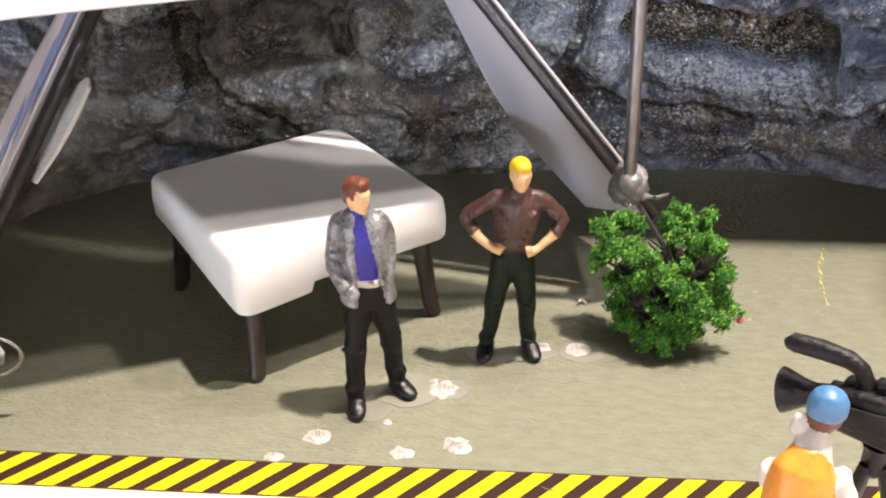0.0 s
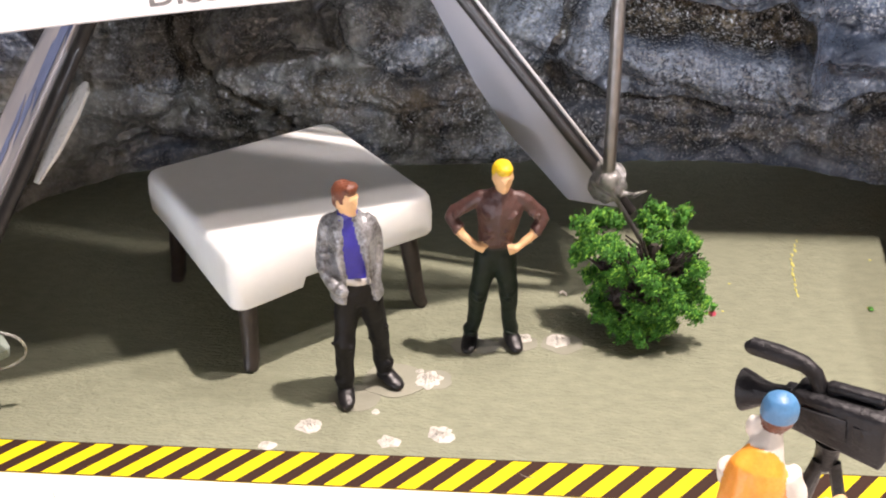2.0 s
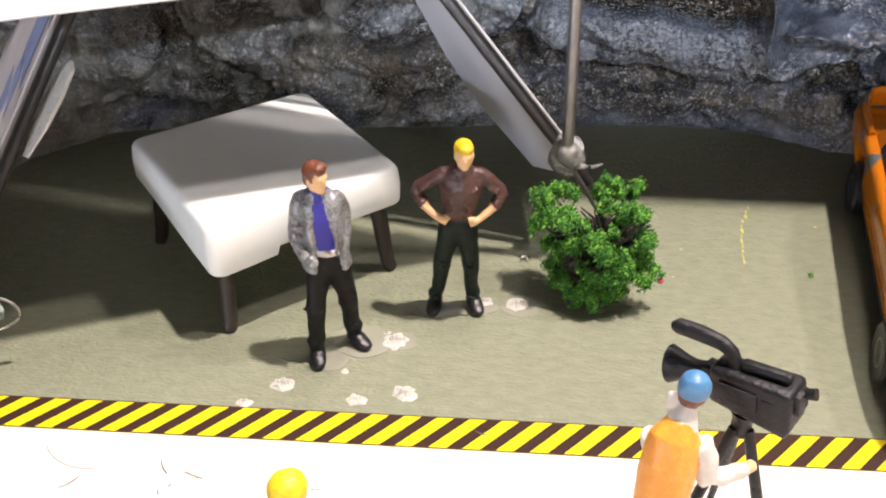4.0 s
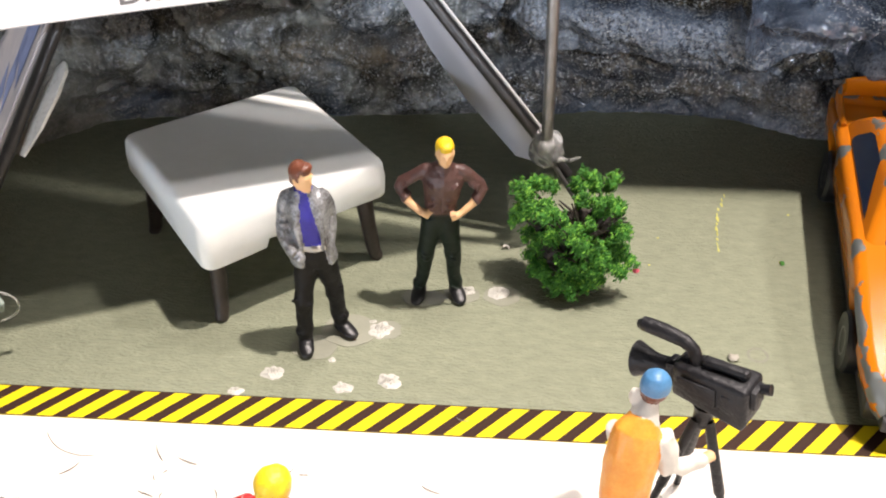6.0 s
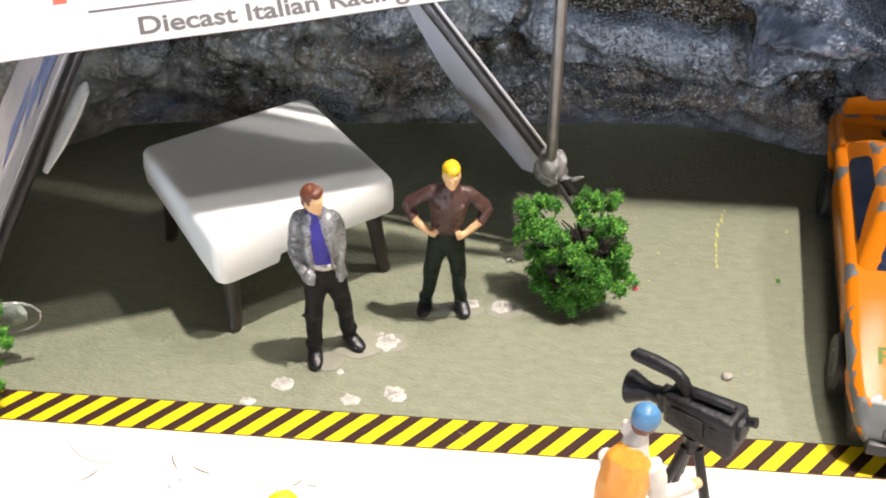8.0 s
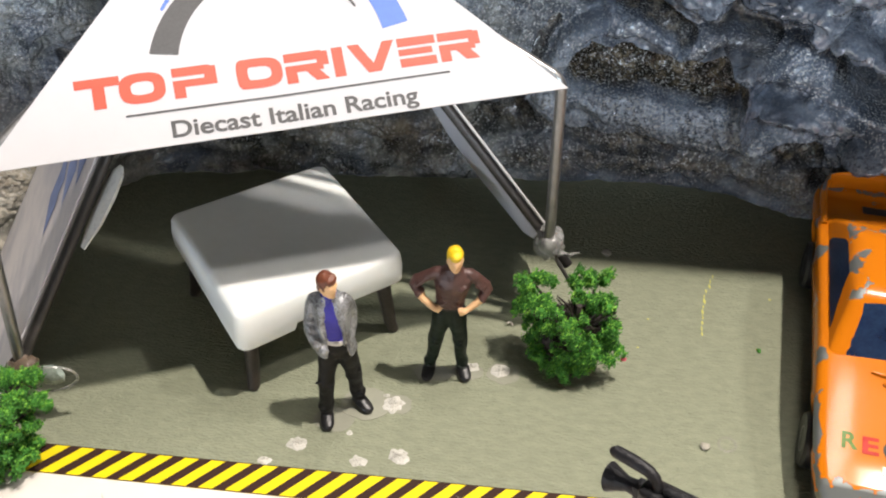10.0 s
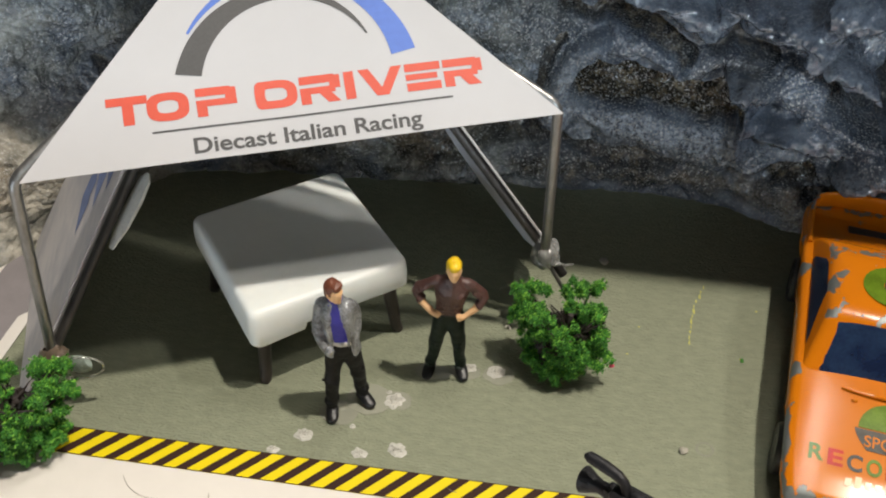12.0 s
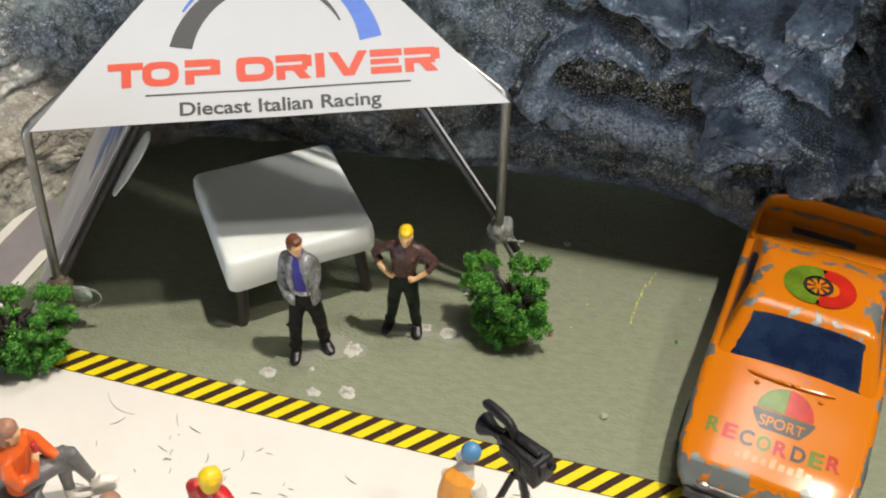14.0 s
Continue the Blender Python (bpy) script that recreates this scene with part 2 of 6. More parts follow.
def clear_glue():
    m = material("clear_glue", (0.86, 0.87, 0.84), 0.16, 0.06, 400, 0.35, 700)
    b = m.node_tree.nodes["Principled BSDF"]
    b.inputs["Transmission Weight"].default_value = 0.8
    b.inputs["IOR"].default_value = 1.45
    return m


FLOOR = material("olive_painted_board", (0.262, 0.281, 0.197), 0.6, 0.27, 900, 0.9, 2600, stretch=(0.45, 1.0, 1.0), soft=0.22, specular=0.12, relief=0.0006)
CARD = material("white_card", (0.62, 0.59, 0.545), 0.6, 0.06, 50, 0.08, 700)
YELLOW = material("yellow_tape", (0.68, 0.54, 0.008), 0.45, 0.06, 200, 0.05, specular=0.15)
BLACK = material("black_tape", (0.066, 0.036, 0.027), 0.6, 0.3, 500, 0.1, color2=(0.034, 0.017, 0.012), patch=0.7, soft=0.06, specular=0.12)
ROCK = rock_material()
PAPER = material("printed_paper", (0.5, 0.49, 0.495), 0.65, 0.05, 60, 0.12, 500)
PAPER_IN = material("plain_paper", (0.66, 0.675, 0.74), 0.6, 0.05, 60, 0.1, 500)
PAPER_SIDE = material("streaked_paper", (0.6, 0.55, 0.52), 0.5, 0.2, 70, 0.1, color2=(0.36, 0.345, 0.36), stretch=(1, 0.4, 1), soft=0.1)
for m in (PAPER, PAPER_IN, PAPER_SIDE):
    nodes, links = m.node_tree.nodes, m.node_tree.links
    glow, blend = nodes.new("ShaderNodeBsdfTranslucent"), nodes.new("ShaderNodeMixShader")
    glow.inputs["Color"].default_value, blend.inputs[0].default_value = (0.85, 0.84, 0.82, 1), 0.2
    links.new(nodes["Principled BSDF"].outputs[0], blend.inputs[1])
    links.new(glow.outputs[0], blend.inputs[2])
    links.new(blend.outputs[0], nodes["Material Output"].inputs["Surface"])
INK_RED = material("red_ink", (0.52, 0.062, 0.03), 0.6, 0.1, 900)
INK_GREY = material("grey_ink", (0.055, 0.053, 0.052), 0.6, 0.3, 2500)
INK_BLUE = material("blue_ink", (0.065, 0.14, 0.45), 0.6, 0.12, 900)
WIRE = material("steel_wire", (0.3, 0.295, 0.285), 0.38, 0.4, 250, 0.25, 1500, metal=0.85, stretch=(1, 1, 0.4))
DARK_WIRE = material("black_wire", (0.03, 0.028, 0.026), 0.32, 0.5, 400, 0.4, 900)
GLUE = clear_glue()
MILKY = material("milky_glue", (0.62, 0.62, 0.58), 0.3, 0.15, 300, 0.3, 800, sss=0.3)
WHITE_GLUE = material("white_glue_crumbs", (0.5, 0.49, 0.44), 0.5, 0.2, 500, 0.5, 1200)
STAIN = material("dried_glue_film", (0.262, 0.266, 0.21), 0.2, 0.12, 300, 0.2)
TABLE_TOP = material("milky_white_plastic", (0.8, 0.83, 0.81), 0.42, 0.06, 90, 0.1, 700, sss=0.55, depth=0.0025, specular=0.35)
TABLE_LEG = material("dark_brown_plastic", (0.035, 0.026, 0.022), 0.35, 0.4, 400, 0.3)
SKIN = material("flesh_paint", (0.76, 0.47, 0.24), 0.45, 0.12, 500, 0.15)
HAIR_BROWN = material("brown_paint", (0.16, 0.05, 0.025), 0.35, 0.4, 900, 0.5, 2500)
HAIR_YELLOW = material("yellow_paint", (0.75, 0.5, 0.01), 0.45, 0.2, 900, 0.4, 2500)
JACKET = material("grey_jacket_paint", (0.34, 0.355, 0.37), 0.36, 0.5, 420, 0.7, 1500, metal=0.35, color2=(0.05, 0.046, 0.042), patch=0.47, soft=0.12)
SHIRT_BLUE = material("blue_paint", (0.025, 0.02, 0.3), 0.5, 0.25, 500, 0.25)
BLACK_PAINT = material("black_paint", (0.008, 0.0078, 0.008), 0.55, 0.3, 500, 0.3, 1200, specular=0.22)
BOOT = material("glossy_black_paint", (0.008, 0.008, 0.009), 0.4, 0.3, 500, 0.3, 1200)
SHIRT_BROWN = material("maroon_brown_paint", (0.085, 0.04, 0.033), 0.42, 0.35, 600, 0.5, 1500)
GREEN_BLACK = material("green_black_paint", (0.009, 0.018, 0.011), 0.55, 0.4, 500, 0.4, 1200, specular=0.25)
ORANGE_VEST = material("orange_paint", (0.72, 0.24, 0.02), 0.42, 0.18, 500, 0.2, color2=(0.76, 0.34, 0.045))
WHITE_PAINT = material("white_paint", (0.62, 0.59, 0.53), 0.5, 0.12, 500, 0.2)
CAP_BLUE = material("light_blue_paint", (0.07, 0.22, 0.42), 0.4, 0.25, 600, 0.2)
RED_ORANGE = material("red_orange_paint", (0.68, 0.11, 0.015), 0.4, 0.2, 500, 0.2)
HAIR_FAIR = material("light_brown_paint", (0.34, 0.17, 0.11), 0.45, 0.3, 900, 0.4, 2500)
RED_PAINT = material("red_paint", (0.5, 0.015, 0.015), 0.35, 0.2, 500, 0.2)
GREY_PAINT = material("grey_trouser_paint", (0.13, 0.125, 0.125), 0.4, 0.4, 500, 0.4)
CAM_BLACK = material("black_plastic", (0.012, 0.012, 0.014), 0.45, 0.4, 500, 0.45, 1500, specular=0.3)
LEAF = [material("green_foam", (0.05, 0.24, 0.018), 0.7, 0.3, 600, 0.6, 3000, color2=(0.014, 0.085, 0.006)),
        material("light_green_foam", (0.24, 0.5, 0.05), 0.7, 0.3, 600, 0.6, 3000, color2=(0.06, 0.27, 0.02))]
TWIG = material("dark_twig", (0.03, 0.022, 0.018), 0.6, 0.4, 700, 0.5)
CAR_PAINT = chipped_paint("chipped_orange_enamel", (0.5, 0.142, 0.004), (0.17, 0.185, 0.18), 0.72)
CAR_BARE = material("bare_zinc", (0.24, 0.235, 0.225), 0.35, 0.3, 500, 0.3, metal=0.7)
CAR_GLASS = material("dark_blue_plastic_glazing", (0.005, 0.011, 0.036), 0.16, 0.4, 260, 0.12, 900, coat=0.5, color2=(0.016, 0.034, 0.075), patch=0.44, soft=0.16)
CAR_DARK = material("black_base_plate", (0.012, 0.012, 0.012), 0.4, 0.3, 400, 0.2)
DECAL_GREEN = material("green_decal", (0.12, 0.2, 0.015), 0.2, 0.4, 350, specular=0.2)
DECAL_RED = material("red_decal", (0.48, 0.02, 0.01), 0.2, 0.35, 350, specular=0.2)
DECAL_PALE = material("pale_decal", (0.62, 0.33, 0.13), 0.25, 0.3, 350, specular=0.2)
DECAL_GREY = material("grey_decal", (0.075, 0.07, 0.058), 0.2, 0.4, 400, specular=0.2)
ROAD_GREY = material("grey_violet_print", (0.22, 0.2, 0.205), 0.6, 0.15, 150, 0.2)
BENCH = material("grey_bench_plastic", (0.22, 0.22, 0.24), 0.45, 0.2, 300, 0.2)
CHIP = material("yellow_paint_chip", (0.5, 0.48, 0.12), 0.5, 0.2, 900)
FIBRE = material("grey_fibre", (0.2, 0.18, 0.15), 0.6, 0.2, 900)

# ---- the setting ----
bm = bmesh.new()
box(bm, (-26, 7.695, -0.5), (26, 26, 0.0))
solo("floor", bm, FLOOR, (0, 0, 0), "olive-grey painted board floor with fine brushed lines", "floor", kind="structure", smooth=False)
bm = bmesh.new()
box(bm, (-26, -30, -0.5), (26, 7.69, -0.002))
solo("ground", bm, CARD, (0, 0, 0), "plain white card ground in front of the display", "ground", kind="structure", smooth=False)


# Unseen board, added to cut the rock fill off the floor and low rock.
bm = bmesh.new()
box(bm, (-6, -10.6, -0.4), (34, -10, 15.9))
solo("light_block", bm, CARD, (0, 0, 0), "unseen white board added to keep the rock fill lamp off the floor and low rock", "wall", kind="structure", smooth=False)


def smoothstep(a, b, x):
    t = min(1.0, max(0.0, (x - a) / (b - a)))
    return t * t * (3 - 2 * t)


# Forms of the cliff. Each is a run of points (x, z) with a half-width, how far it stands out (a hollow if negative),
# how steep its rim is (1 round, 0 a sharp crease), and its wetness, frost (if negative, brown wash that also paints in
# shade), grit and sand.
ROLLS = [
    # under the tent
    ([(-3.0, 1.45), (-2.3, 1.42), (-1.75, 1.24), (-1.2, 1.3), (-0.6, 1.55)], 0.3, 0.55, 0.5, -0.3, 0.15, 0.5, 0.75),
    ([(-3.6, 1.2), (-2.85, 0.95)], 0.36, 0.35, 0.7, -0.3, 0.2, 0.4, 0.45),
    ([(-4.6, 1.55), (-3.7, 1.6)], 0.42, 0.4, 0.6, 0, 0.1, 0.3, 0.2),
    ([(-4.7, 2.25), (-3.7, 2.55)], 0.42, 0.45, 0.7, 0.1, 0.25, 0.2, 0),
    ([(-2.4, 2.7), (-1.9, 2.0), (-1.2, 2.4)], 0.5, 0.45, 0.7, 0.1, 0.25, 0.4, 0),
    ([(-6.3, 1.8), (-5.7, 1.75)], 0.34, 0.4, 0.7, 0, 0.6, 0.2, 0),
    ([(-6.6, 1.2), (-6.0, 1.25)], 0.3, 0.35, 0.5, -0.2, 0.25, 0.3, 0.3),
    ([(-5.9, 0.7), (-4.8, 0.75)], 0.3, 0.25, 0.7, -0.3, 0.1, 0.4, 0.2),
    ([(-1.1, 0.3), (-0.3, 0.33), (0.5, 0.3)], 0.24, 0.3, 0.7, -0.2, 0.5, 0.5, 0.1),
    ([(-0.8, 3.2), (-0.6, 2.6)], 0.3, 0.5, 0.6, 0.3, -0.3, 0.0, 0),
    # the long frosted lip and the forms over it
    ([(0.2, 2.5), (1.0, 2.1), (1.8, 2.02), (2.7, 1.86), (3.6, 1.72), (4.5, 1.62), (5.2, 1.45)], 0.38, 0.8, 0.7, -0.2, 0.85, 0.9, 0),
    ([(2.3, 1.5), (3.4, 1.35), (4.6, 1.2)], 0.34, 0.45, 0.8, -0.4, 0.25, 1.0, 0.15),
    ([(1.25, 1.9), (1.3, 2.5), (1.75, 3.05), (2.35, 3.3), (3.0, 3.25), (3.5, 2.98)], 0.3, 0.7, 0.6, 0.2, 0.35, 0.8, 0),
    ([(3.75, 2.95), (4.35, 3.16), (4.85, 3.05)], 0.3, 0.55, 0.5, -0.2, 0.1, 1.0, 0.25),
    ([(2.4, 4.35), (3.3, 4.1), (4.0, 3.72)], 0.42, 0.42, 0.8, 1.0, 0.25, 0.1, 0),
    ([(4.4, 4.2), (5.1, 4.05), (5.7, 3.7)], 0.5, 0.45, 0.8, 1.0, 0.15, 0.1, 0),
    ([(5.9, 4.5), (6.8, 4.6)], 0.55, 0.45, 0.8, 0.8, 0.1, 0.3, 0),
    ([(6.2, 3.6), (6.9, 3.35), (7.4, 3.0)], 0.26, 0.7, 0.5, 1.0, 0.1, 0, 0),
    ([(5.35, 3.0), (5.85, 2.85), (6.5, 2.5), (7.3, 2.15)], 0.36, 0.7, 0.3, -0.9, -0.1, 1.6, 0),
    ([(4.72, 2.8), (4.9, 2.35), (4.96, 1.8)], 0.28, 1.25, 0.6, 1.3, 0, 0, 0),
    ([(4.6, 2.9), (5.1, 2.85)], 0.26, 1.1, 0.6, 1.2, 0.05, 0, 0),
    ([(5.35, 2.1), (5.85, 2.22), (6.5, 2.12)], 0.3, 0.8, 0.9, 1.3, 0.1, 0, 0),
    ([(6.8, 1.72), (7.5, 1.82)], 0.24, 0.9, 0.7, 0.8, 0.3, 0.2, 0),
    ([(8.1, 3.3), (8.0, 2.5), (7.8, 2.0), (6.9, 1.75)], 0.3, 0.8, 0.6, 0.4, 0.1, 0.5, 0.1),
    ([(-0.6, 3.7), (0.5, 3.5), (1.0, 2.9)], 0.7, 0.4, 0.9, -0.2, 0.25, 1.0, 0),
    ([(3.3, 0.55), (4.4, 0.6), (5.4, 0.62)], 0.34, 0.35, 0.8, -0.5, 0.2, 1.2, 0.7),
    ([(5.9, 0.85), (6.3, 0.3)], 0.45, 0.4, 0.8, -0.3, 0.2, 1.4, 0.8),
    # the pale outcrop beyond the tent
    ([(-8.6, 1.4), (-7.9, 1.0)], 0.5, 0.4, 0.7, -0.4, 0, 0.6, 0.8),
    ([(-8.9, 3.1), (-8.0, 3.2)], 0.55, 0.4, 0.8, -0.2, 0.2, 0.9, 0),
    ([(-7.7, 4.0), (-7.0, 3.4)], 0.5, 0.4, 0.7, -0.2, 0.3, 0.8, 0),
]
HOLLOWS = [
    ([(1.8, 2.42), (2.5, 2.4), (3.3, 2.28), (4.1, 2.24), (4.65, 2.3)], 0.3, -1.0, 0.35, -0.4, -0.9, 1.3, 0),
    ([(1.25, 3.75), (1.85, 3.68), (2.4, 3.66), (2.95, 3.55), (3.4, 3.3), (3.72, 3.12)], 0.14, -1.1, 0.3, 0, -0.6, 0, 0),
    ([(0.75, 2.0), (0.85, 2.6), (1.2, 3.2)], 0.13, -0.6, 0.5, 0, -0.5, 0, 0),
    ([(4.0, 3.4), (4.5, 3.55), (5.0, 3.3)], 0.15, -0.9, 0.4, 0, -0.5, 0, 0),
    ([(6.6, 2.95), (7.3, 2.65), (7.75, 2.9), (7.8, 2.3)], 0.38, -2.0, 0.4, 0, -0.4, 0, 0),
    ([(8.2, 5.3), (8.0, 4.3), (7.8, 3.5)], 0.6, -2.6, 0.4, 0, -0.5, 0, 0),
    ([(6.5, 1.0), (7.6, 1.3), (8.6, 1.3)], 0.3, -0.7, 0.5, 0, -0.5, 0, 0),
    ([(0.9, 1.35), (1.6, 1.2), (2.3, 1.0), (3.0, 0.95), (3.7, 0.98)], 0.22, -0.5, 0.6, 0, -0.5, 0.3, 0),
    # No relief here: this band only paints the low rock's shade in brown.
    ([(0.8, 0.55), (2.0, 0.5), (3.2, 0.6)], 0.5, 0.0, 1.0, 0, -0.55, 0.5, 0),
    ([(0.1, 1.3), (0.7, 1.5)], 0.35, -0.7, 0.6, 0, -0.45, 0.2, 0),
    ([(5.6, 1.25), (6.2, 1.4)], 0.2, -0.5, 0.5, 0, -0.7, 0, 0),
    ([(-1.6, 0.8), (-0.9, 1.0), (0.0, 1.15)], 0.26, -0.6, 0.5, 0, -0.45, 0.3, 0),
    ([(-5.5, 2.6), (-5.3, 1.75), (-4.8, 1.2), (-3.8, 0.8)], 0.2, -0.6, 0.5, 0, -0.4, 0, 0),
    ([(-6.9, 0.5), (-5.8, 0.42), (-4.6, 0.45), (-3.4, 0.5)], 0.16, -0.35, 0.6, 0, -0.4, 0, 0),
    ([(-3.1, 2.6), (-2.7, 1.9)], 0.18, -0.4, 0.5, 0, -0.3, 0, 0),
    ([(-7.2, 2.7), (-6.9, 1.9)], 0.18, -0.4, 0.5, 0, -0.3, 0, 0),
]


def lattice(u, v, seed):
    """Smooth noise of two coordinates, about -1 to 1."""
    table = np.random.RandomState(seed).uniform(0, 2 * math.pi, (256, 256))
    i, j = np.floor(u).astype(int), np.floor(v).astype(int)
    a, b = u - i, v - j
    sa, sb = a * a * a * (a * (a * 6 - 15) + 10), b * b * b * (b * (b * 6 - 15) + 10)

    def corner(di, dj):
        g = table[(i + di) % 256, (j + dj) % 256]
        return np.cos(g) * (a - di) + np.sin(g) * (b - dj)
    low = corner(0, 0) * (1 - sa) + corner(1, 0) * sa
    high = corner(0, 1) * (1 - sa) + corner(1, 1) * sa
    return 1.5 * (low * (1 - sb) + high * sb)


def layered(u, v, seed, octaves=4, gain=0.5):
    return sum(gain ** k * lattice(u * 2 ** k, v * 2 ** k, seed + k) for k in range(octaves))


def cells(u, v, seed):
    """Distance to the nearest and the second nearest of scattered points."""
    rs = np.random.RandomState(seed)
    px, py = rs.rand(256, 256), rs.rand(256, 256)
    i, j = np.floor(u).astype(int), np.floor(v).astype(int)
    f1, f2 = np.full(u.shape, 9.0), np.full(u.shape, 9.0)
    for di in (-1, 0, 1):
        for dj in (-1, 0, 1):
            a, b = (i + di) % 256, (j + dj) % 256
            d = np.hypot(i + di + px[a, b] - u, j + dj + py[a, b] - v)
            f2 = np.minimum(f2, np.maximum(f1, d))
            f1 = np.minimum(f1, d)
    return f1, f2


def along(pts, x, z):
    """Distance from a run of points."""
    best = np.full(x.shape, 1e3)
    for (x0, z0), (x1, z1) in zip(pts, pts[1:]):
        dx, dz = x1 - x0, z1 - z0
        t = np.clip(((x - x0) * dx + (z - z0) * dz) / (dx * dx + dz * dz), 0, 1)
        best = np.minimum(best, np.hypot(x - x0 - t * dx, z - z0 - t * dz))
    return best


def ease(a, b, x):
    t = np.clip((x - a) / (b - a), 0, 1)
    return t * t * (3 - 2 * t)


def cliff_face():
    """The cliff: a relief that follows a line along the back of the floor."""
    line = [(-12.5, 6.0), (-10.3, 9.3), (-9.0, 11.0), (-8.5, 12.4), (-7.7, 13.9), (-6.6, 15.05), (-4.5, 15.4), (-2.5, 15.45), (0, 15.75), (1.8, 15.85), (3.4, 16.0), (5.0, 15.8), (5.8, 15.3),
            (6.6, 15.1), (7.4, 15.2), (9.5, 15.4), (13, 15.2), (18, 14.0)]
    pts = np.array(line)
    arc = np.r_[0, np.cumsum(np.hypot(*np.diff(pts, axis=0).T))]
    fine0, fine1 = np.interp((-9.2, 9.0), pts[:, 0], arc)
    at = np.r_[np.linspace(0, fine0, 60)[:-1], np.linspace(fine0, fine1, 1080), np.linspace(fine1, arc[-1], 60)[1:]]
    up = np.r_[np.linspace(-0.06, 5.4, 310), np.linspace(5.4, 7.4, 40)[1:]]
    smooth_at = np.linspace(0, arc[-1], 1000)
    kernel = np.hanning(33) / np.hanning(33).sum()
    curve = []
    for k in (0, 1):
        run = np.interp(smooth_at, arc, pts[:, k])
        run[16:-16] = np.convolve(run, kernel, "valid")
        curve.append(np.interp(at, smooth_at, run))
    base = np.stack(curve, 1)
    tang = np.gradient(base, at, axis=0)
    tang /= np.hypot(*tang.T)[:, None]
    out = np.stack([tang[:, 1], -tang[:, 0]], 1)
    cols, rows = len(at), len(up)
    s, z = np.meshgrid(at, up)
    x, y = np.broadcast_to(base[:, 0], s.shape), np.broadcast_to(base[:, 1], s.shape)
    # uneven outlines for all forms
    wx = x + 0.16 * layered(s * 1.1, z * 1.1, 11, 3) + 0.04 * layered(s * 5, z * 5, 17, 2) * 0.4
    wz = z + 0.13 * layered(s * 1.1, z * 1.1, 14, 3) + 0.04 * layered(s * 5, z * 5, 19, 2) * 0.4
    f1, f2 = cells(wx * 0.75, wz * 1.0, 21)
    d = 0.26 * (0.55 - f1) - 0.07 * np.clip(0.14 - (f2 - f1), 0, 1) / 0.14
    f1, f2 = cells(wx * 2.1, wz * 2.3, 22)
    d += 0.07 * (0.5 - f1) - 0.015 * np.clip(0.12 - (f2 - f1), 0, 1) / 0.12
    d += 0.13 * layered(s * 0.9, z * 1.1, 31, 5, 0.55)
    d -= 0.42 * np.clip(z - 1.3, 0, 4)
    wet, frost, grit, sand = (np.zeros(s.shape) for _ in range(4))
    for pts_, r, h, rim_, w, f, g, sa in ROLLS:
        q = along(pts_, wx, wz) / r
        k = np.clip(1 - q * q, 0, 1) ** (0.4 + 0.6 * rim_)
        soft_ = np.clip(1.25 - q, 0, 1) ** 0.7
        d = d * (1 - (0.6 if w > 0.7 else 0.25) * k) + 0.52 * h * k
        wet, frost, grit, sand = wet + w * soft_, frost + f * soft_, grit + g * soft_, sand + sa * soft_
    for pts_, r, h, rim_, w, f, g, sa in HOLLOWS:
        q = along(pts_, wx, wz) / r
        k = ease(1.15, 0.95 - 0.8 * rim_, q)
        d += (0.36 if h > -1.5 else 0.9) * h * k
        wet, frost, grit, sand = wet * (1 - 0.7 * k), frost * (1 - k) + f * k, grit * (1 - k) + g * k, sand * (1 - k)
    grit = np.clip(grit + 0.35 + 0.5 * layered(s * 0.6, z * 0.7, 41, 2), 0, 1.5) * (1 - np.clip(1.2 * wet, 0, 1))
    f1, _ = cells(s * 15, z * 15, 23)
    f3, _ = cells(s * 27, z * 27, 24)
    lumps, _ = cells(wx * 3.4, wz * 4.0, 26)
    d += np.clip(wet, 0, 1) * (0.13 * (0.5 - lumps) + 0.05 * layered(s * 3.5, z * 4, 44, 3))
    d += grit * (0.04 * (0.6 - f1) + 0.018 * (0.6 - f3)) + 0.02 * layered(s * 7, z * 7, 43, 3)
    d *= ease(-0.6, 0.9, z) * 0.75 + 0.25
    d *= 1 - 0.7 * ease(5.6, 7.5, z)
    d -= 0.55 * z * ease(-7.2, -9.0, x)
    px, py = x + out[:, 0] * d, y + out[:, 1] * d
    front_ = np.stack([px, py, z], 2).reshape(-1, 3)
    back = base - out * 4
    verts = np.vstack([front_, np.c_[back, np.full(cols, 7.4)], np.c_[back, np.full(cols, -0.05)]]) * CM
    i = (np.arange(rows - 1)[:, None] * cols + np.arange(cols - 1)).ravel()
    faces = [np.stack([i, i + 1, i + cols + 1, i + cols], 1)]
    # the block behind the relief
    c, last, n = np.arange(cols - 1), (rows - 1) * cols, rows * cols
    faces += [np.stack([last + c, last + c + 1, n + c + 1, n + c], 1), np.stack([n + c, n + c + 1, n + cols + c + 1, n + cols + c], 1)]
    faces = np.vstack(faces)
    me = bpy.data.meshes.new("rock_wall")
    me.from_pydata(verts.tolist(), [], faces.tolist())
    me.polygons.foreach_set("use_smooth", [True] * len(faces))
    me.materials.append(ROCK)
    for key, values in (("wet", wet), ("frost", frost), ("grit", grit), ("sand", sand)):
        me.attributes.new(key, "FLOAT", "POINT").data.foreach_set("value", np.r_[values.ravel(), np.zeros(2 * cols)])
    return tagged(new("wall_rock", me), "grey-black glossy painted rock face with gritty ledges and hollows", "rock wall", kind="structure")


cliff_face()
